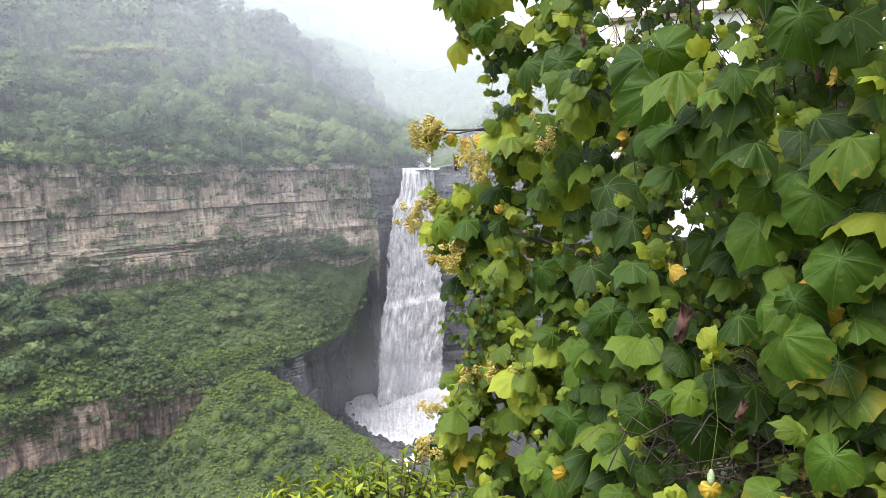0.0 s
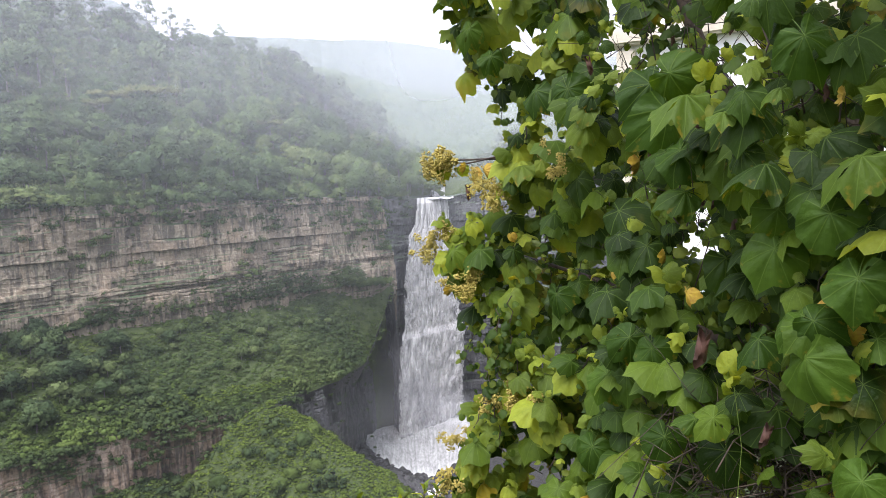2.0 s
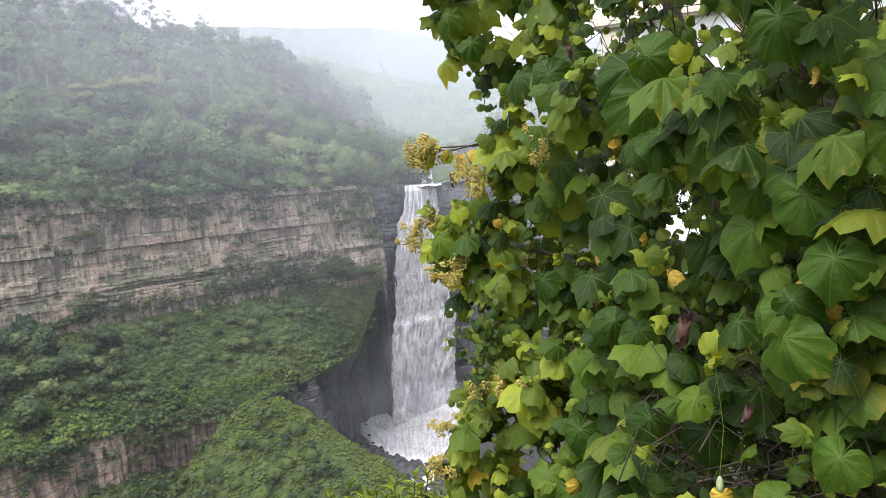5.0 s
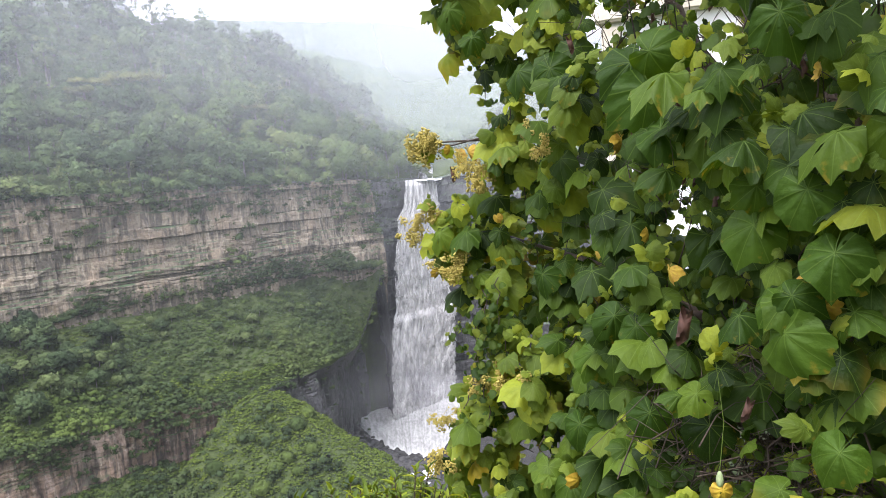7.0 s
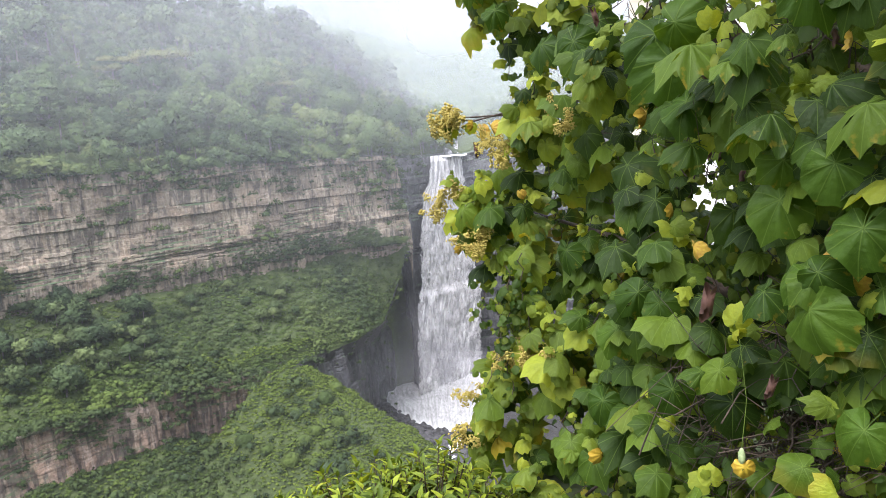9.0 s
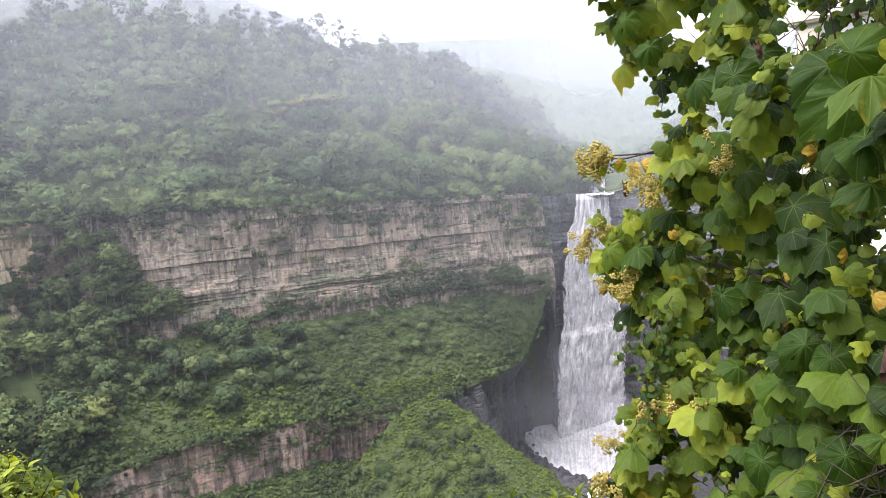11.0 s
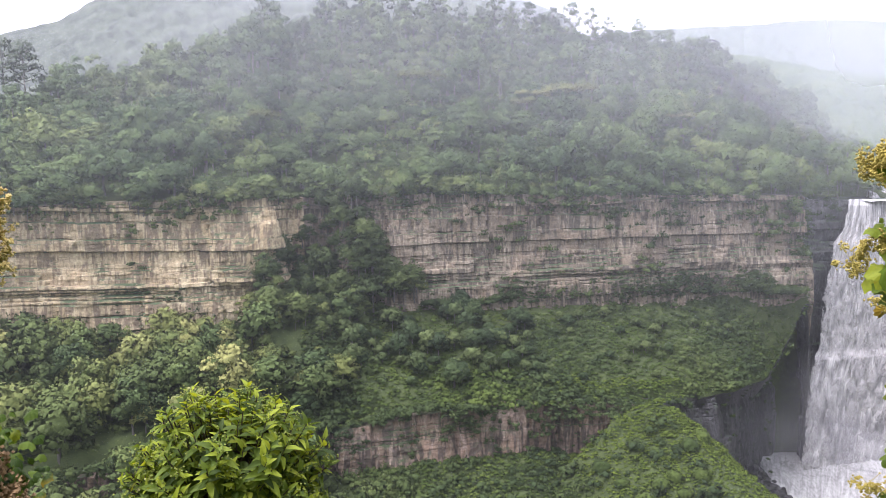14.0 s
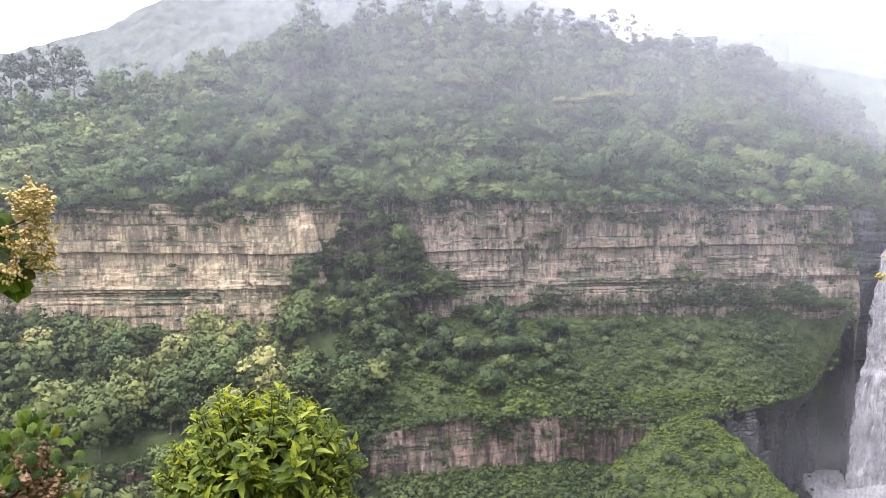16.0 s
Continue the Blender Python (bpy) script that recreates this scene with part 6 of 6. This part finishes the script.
for az, el, r, size in ((-19.6, -12.4, 1.58, 0.058), (-22.8, 4.2, 1.6, 0.035), (-24.3, 4.6, 1.6, 0.03), (-18.6, 9.6, 1.9, 0.04), (-17.2, 9.0, 1.9, 0.035), (-23.6, 2.2, 1.6, 0.03), (-24.2, -18.6, 1.5, 0.035), (-11.0, 9.4, 2.4, 0.04), (-1.1, -0.2, 3.25, 0.05)):
    ob = part("dead_leaf", DEAD_MESH, tree, "shrivelled red-brown dead leaf")
    ob.matrix_world = leaf_pose(aim(az, el, r), Vector((0.1 + 0.02 * el, 0.1, -1)), Vector((-0.5 + 0.1 * r, -0.7, 0.2)), size)

MAT_YELLOW = plain_material("yellowed_leaf", (0.24, 0.13, 0.010), (0.44, 0.31, 0.018), 22, 0.7, 0.002)
YELLOW_MESHES = [mesh_from("yellow_leaf", v, f, MAT_YELLOW, uv=uv, smooth=True) for v, f, uv in LEAF_SHAPES[:4]]
for k, (az, el, size) in enumerate([(-14.8, 0.8, 0.042), (-16.7, -6.5, 0.03), (-18.3, -9.5, 0.034), (-29.3, -11.8, 0.03), (-28.6, -9.0, 0.034), (-10.5, -25.7, 0.045), (-14.0, -24.4, 0.026), (-22.2, -25.6, 0.03),
                                    (-3.4, -19.1, 0.03), (-4.5, -4.9, 0.03), (-12.5, -8.0, 0.026), (0.7, -9.1, 0.036), (-29.0, 5.1, 0.022), (-1.5, 0.4, 0.055), (-2.4, 0.5, 0.06), (-0.9, 0.9, 0.035)]):
    ob = part("yellow_leaf", YELLOW_MESHES[k % 4], tree, "yellowed hanging leaf")
    ob.matrix_world = leaf_pose(aim(az, el + 0.8, float(crown_reach(az)) + 0.03), Vector((0.25 * math.sin(k * 2.3), -0.2, -1)), Vector((1.6 * math.sin(k * 1.7 + 0.6), -0.6, 0.3)), size)
rd = np.random.RandomState(88)
for _ in range(30):
    az, el = rd.uniform(-28, -14), rd.uniform(-4, 12)
    ob = part("dead_leaf", DEAD_MESH, tree, "shrivelled red-brown dead leaf")
    ob.matrix_world = leaf_pose(aim(az, el, float(crown_reach(az)) + 0.1 + 0.5 * rd.rand()), Vector((rd.normal() * 0.2, rd.normal() * 0.2, -1)), Vector((rd.normal(), -0.7, 0.2)), rd.uniform(0.018, 0.034))

# creeper with small leaves through the crown
creeper = thing("creeper", "small-leaved green creeper climbing through the broadleaf tree", "creeper", place=(0, 0, 0))
rv = np.random.RandomState(5)
SMALL = [broad_leaf(60 + i, 1, 17, stalk=False) for i in range(4)]
poses, runs = [], []
for k in range(80):
    az, el, r = crown_spot(rv, 0.9)
    if k < 5:
        az, el, r = (-4.4, -3.0, -12.5, -2.6, -3.4)[k], (-9, -10, -4, -13, -11)[k], 3.0
    p = aim(az, el, r)
    line = [p]
    for _ in range(14):
        p = p + Vector((rv.normal() * 0.018, rv.normal() * 0.018, -0.035))
        line.append(p)
        for _ in range(3):
            q = p + Vector(rv.normal(size=3)) * 0.03
            tip, face = facing(rv, q, 0.5, 0.5)
            poses.append(leaf_pose(q, tip, face, 0.014 + 0.018 * rv.rand()))
    runs.append(stem(line, [0.0022] * len(line), 4))
leaf_mass("creeper_leaves", SMALL, poses, MAT_VINE, creeper, "", 3)
v, f = join(runs)
tagged(part("creeper_runner", mesh_from("creeper_runner", v, f, MAT_TWIG), creeper), kind="stuff")


# small striped gourd hanging from the creeper
bm = bmesh.new()
bmesh.ops.create_uvsphere(bm, u_segments=18, v_segments=12, radius=1.0)
for v in bm.verts:
    rib = 1 + 0.04 * math.cos(9 * math.atan2(v.co.y, v.co.x))
    v.co = Vector((v.co.x * 0.0065 * rib * (1 - 0.15 * v.co.z), v.co.y * 0.0065 * rib * (1 - 0.15 * v.co.z), v.co.z * 0.0155))
gourd_me = bpy.data.meshes.new("gourd")
bm.to_mesh(gourd_me)
bm.free()
gourd_me.polygons.foreach_set("use_smooth", np.full(len(gourd_me.polygons), True))
gourd_me.materials.append(plain_material("pale_green_gourd", (0.16, 0.22, 0.09), (0.34, 0.40, 0.20), 90, 0.5, 0.001))
ob = part("gourd", gourd_me, creeper, "small pale green gourd")
ob.location = aim(-22.1, -24.0, 1.42)
wood_part("gourd_stalk", [aim(-22.1, -24.0, 1.42) + Vector((0, 0, 0.0145)), aim(-22.4, -20.0, 1.45), aim(-21.8, -15.5, 1.5)], [0.0009, 0.0008, 0.0008], creeper, 5, MAT_VINE)


# ---- shrubs at the terrace edge ----
LANCE = [lance_leaf(i) for i in range(6)]


def shrub(name, label, centre, radius, squash, shoots, leaf, seed, fl=True):
    """A dome of leafy shoots on thin stems from one root."""
    rs = np.random.RandomState(seed)
    root = thing(name, label, "shrub", place=(0, 0, 0))
    base = Vector((centre.x, centre.y, 138.2))
    poses, stems, flv = [], [], []
    for k in range(shoots):
        w = rs.normal(size=3)
        w[2] = abs(w[2]) - 0.25
        w /= np.linalg.norm(w)
        rad = radius * (0.72 + 0.33 * rs.rand()) * (1 + 0.06 * math.sin(w[0] * 7 + seed))
        tip = centre + Vector((w[0] * rad, w[1] * rad, w[2] * rad * squash))
        axis = Vector((w[0], w[1], w[2] + 0.75)).normalized()
        mid = centre + Vector((w[0] * rad * 0.45, w[1] * rad * 0.45, w[2] * rad * squash * 0.3 - radius * 0.25))
        stems.append(stem([base, mid, tip - axis * 0.04, tip], [0.006, 0.004, 0.0022, 0.0015], 4))
        n = rs.randint(7, 12)
        for j in range(n):
            a = j * 2.4 + rs.rand()
            side = axis.orthogonal().normalized()
            side.rotate(Matrix.Rotation(a, 3, axis))
            up = j / n
            at = tip - axis * 0.09 * (1 - up)
            way = side * (1.0 - 0.55 * up) + axis * (0.15 + 0.8 * up) + Vector((0, 0, -0.25 * (1 - up)))
            poses.append(leaf_pose(at, way, axis + side * -0.2, leaf * (0.65 + 0.5 * rs.rand()) * (1.05 - 0.4 * up)))
        if fl and rs.rand() < 0.3:
            for _ in range(14):
                flv.append(tip + axis * 0.01 + Vector(rs.normal(size=3)) * 0.016)
    leaf_mass("foliage", LANCE, poses, MAT_LANCE, root, "pointed yellow-green leaves", seed)
    v, f = join(stems)
    tagged(part("woody_base", mesh_from("woody_base", v, f, MAT_TWIG), root), kind="stuff")
    if flv:
        oct_v = np.array([(1, 0, 0), (-1, 0, 0), (0, 1, 0), (0, -1, 0), (0, 0, 1), (0, 0, -1)], float) * 0.0045
        oct_f = np.array([(0, 2, 4), (2, 1, 4), (1, 3, 4), (3, 0, 4), (2, 0, 5), (1, 2, 5), (3, 1, 5), (0, 3, 5)])
        v, f = join([(oct_v + np.array(p), oct_f) for p in flv])
        tagged(part("bud_mass", mesh_from("bud_mass", v, f, MAT_BUD), root, "tiny yellow-green flower buds"), kind="stuff")
    return root


MAT_BUD = plain_material("green_yellow_buds", (0.13, 0.17, 0.02), (0.22, 0.25, 0.035), 80, 0.8)
shrub("dome_shrub", "rounded bright green shrub with pointed leaves and small buds", aim(51.0, -22.4, 2.75), 0.355, 1.0, 380, 0.072, 3)
shrub("edge_shrub", "low yellow-green shrub with upright pointed shoots", aim(10.5, -29.6, 2.5), 0.34, 0.62, 170, 0.066, 6, False)
shrub("edge_shrub", "low yellow-green shrub with upright pointed shoots", aim(4.5, -29.3, 2.5), 0.30, 0.72, 140, 0.066, 7, False)
shrub("edge_shrub", "low yellow-green shrub with upright pointed shoots", aim(17.0, -30.8, 2.5), 0.30, 0.55, 120, 0.066, 8, False)

# climber at the terrace's far end
climber = thing("flowering_climber", "climber with green leaves and faded yellow-brown flower heads", "climber", place=(0, 0, 0))
BIG_HEADS = [florets(10 + i, 150, 0.07, 0.0085) for i in range(3)]
MAT_GOLD = plain_material("faded_golden_florets", (0.32, 0.23, 0.06), (0.62, 0.50, 0.20), 70, 0.9)
for i, (az, el, sc, dry) in enumerate([(66.6, 0.2, 0.9, 0), (65.9, -0.7, 0.9, 0), (67.3, -0.6, 1.0, 0), (66.4, -1.6, 1.0, 0), (66.0, -2.9, 0.9, 0), (65.7, -4.2, 0.9, 0), (66.3, -4.9, 0.9, 0), (67.4, -3.7, 0.9, 0), (67.0, -2.6, 0.9, 0),
                                       (68.2, -5.2, 0.9, 0), (67.0, -18.6, 1.3, 1), (67.6, -20.2, 1.5, 1), (66.2, -20.4, 1.2, 1), (68.4, -21.5, 1.4, 1), (66.8, -22.2, 1.2, 1)]):
    me = mesh_from("flower_head", *BIG_HEADS[i % 3], MAT_DRY if dry else MAT_GOLD)
    ob = part("flower_head", me, climber, "dry brown flower head" if dry else "faded yellow flower head")
    ob.matrix_world = Matrix.LocRotScale(aim(az, el, 3.0), Euler((i, 1.7 * i, i)), (sc * 0.8, sc * 0.8, sc * 0.8))
rc = np.random.RandomState(21)
poses = []
for _ in range(420):
    az, el = rc.uniform(63.8, 72), rc.uniform(-27, -15.0)
    if az < 66.0 + (el + 16) * 0.25 and rc.rand() < 0.5:
        continue
    place = aim(az, el, 2.9 + 0.4 * rc.rand())
    tip, face = facing(rc, place)
    poses.append(leaf_pose(place, tip, face, 0.016 + 0.024 * rc.rand()))
for _ in range(13):
    place = aim(rc.uniform(67.4, 70.5), rc.uniform(-8.5, -1.0), 3.06)
    tip, face = facing(rc, place)
    poses.append(leaf_pose(place, tip, face, 0.06 + 0.04 * rc.rand()))
leaf_mass("climber_leaves", LOW_SHAPES, poses, MAT_LEAVES, climber, "")
wood_part("climber_stem", [aim(74, -27.8, 3.0), aim(74.5, -18, 3.0), aim(74, -8, 3.0), aim(70, -3.0, 3.0), aim(66.6, -1.6, 3.0)], [0.014, 0.011, 0.008, 0.006, 0.003], climber)
wood_part("climber_shoot", [aim(74.3, -24, 3.0), aim(67.5, -20, 3.0), aim(65.5, -18.5, 3.0), aim(64.6, -19, 3.0)], [0.008, 0.006, 0.003, 0.002], climber)

# ---- the white house glimpsed behind the tree ----
MAT_WHITE = plain_material("white_render", (0.74, 0.73, 0.70), (0.84, 0.83, 0.81), 1.5, 0.85, 0.01)
MAT_CREAM = plain_material("cream_stone_trim", (0.52, 0.46, 0.36), (0.66, 0.60, 0.48), 2.0, 0.8, 0.01)


def box_mesh(name, x, y, z, mat, bev=0.02):
    bm = bmesh.new()
    bmesh.ops.create_cube(bm, size=1.0)
    for v in bm.verts:
        v.co = Vector((v.co.x * x, v.co.y * y, v.co.z * z + z / 2))
    bmesh.ops.bevel(bm, geom=bm.edges[:], offset=bev, segments=2, affect="EDGES")
    me = bpy.data.meshes.new(name)
    bm.to_mesh(me)
    bm.free()
    me.materials.append(mat)
    return me


house = thing("house", "white rendered house with cream stone pilasters behind the tree", "house")
house.matrix_world = Matrix.Translation((9.2, 16.6, 134.4)) @ Matrix.Rotation(radians(-29), 4, "Z")
part("wall", box_mesh("wall", 9.0, 6.0, 8.6, MAT_WHITE, 0.03), house)
for k, x in enumerate((-4.35, -1.5, 1.5, 4.35)):
    ob = part("pilaster", box_mesh("pilaster", 0.42, 0.16, 8.5, MAT_CREAM, 0.03), house, "cream stone pilaster")
    ob.location = (x, -3.06, 0)
ob = part("cornice", box_mesh("cornice", 9.5, 6.5, 0.35, MAT_CREAM, 0.05), house)
ob.location = (0, 0, 8.6)
ob = part("parapet", box_mesh("parapet", 9.1, 6.1, 0.7, MAT_WHITE, 0.03), house)
ob.location = (0, 0, 8.95)
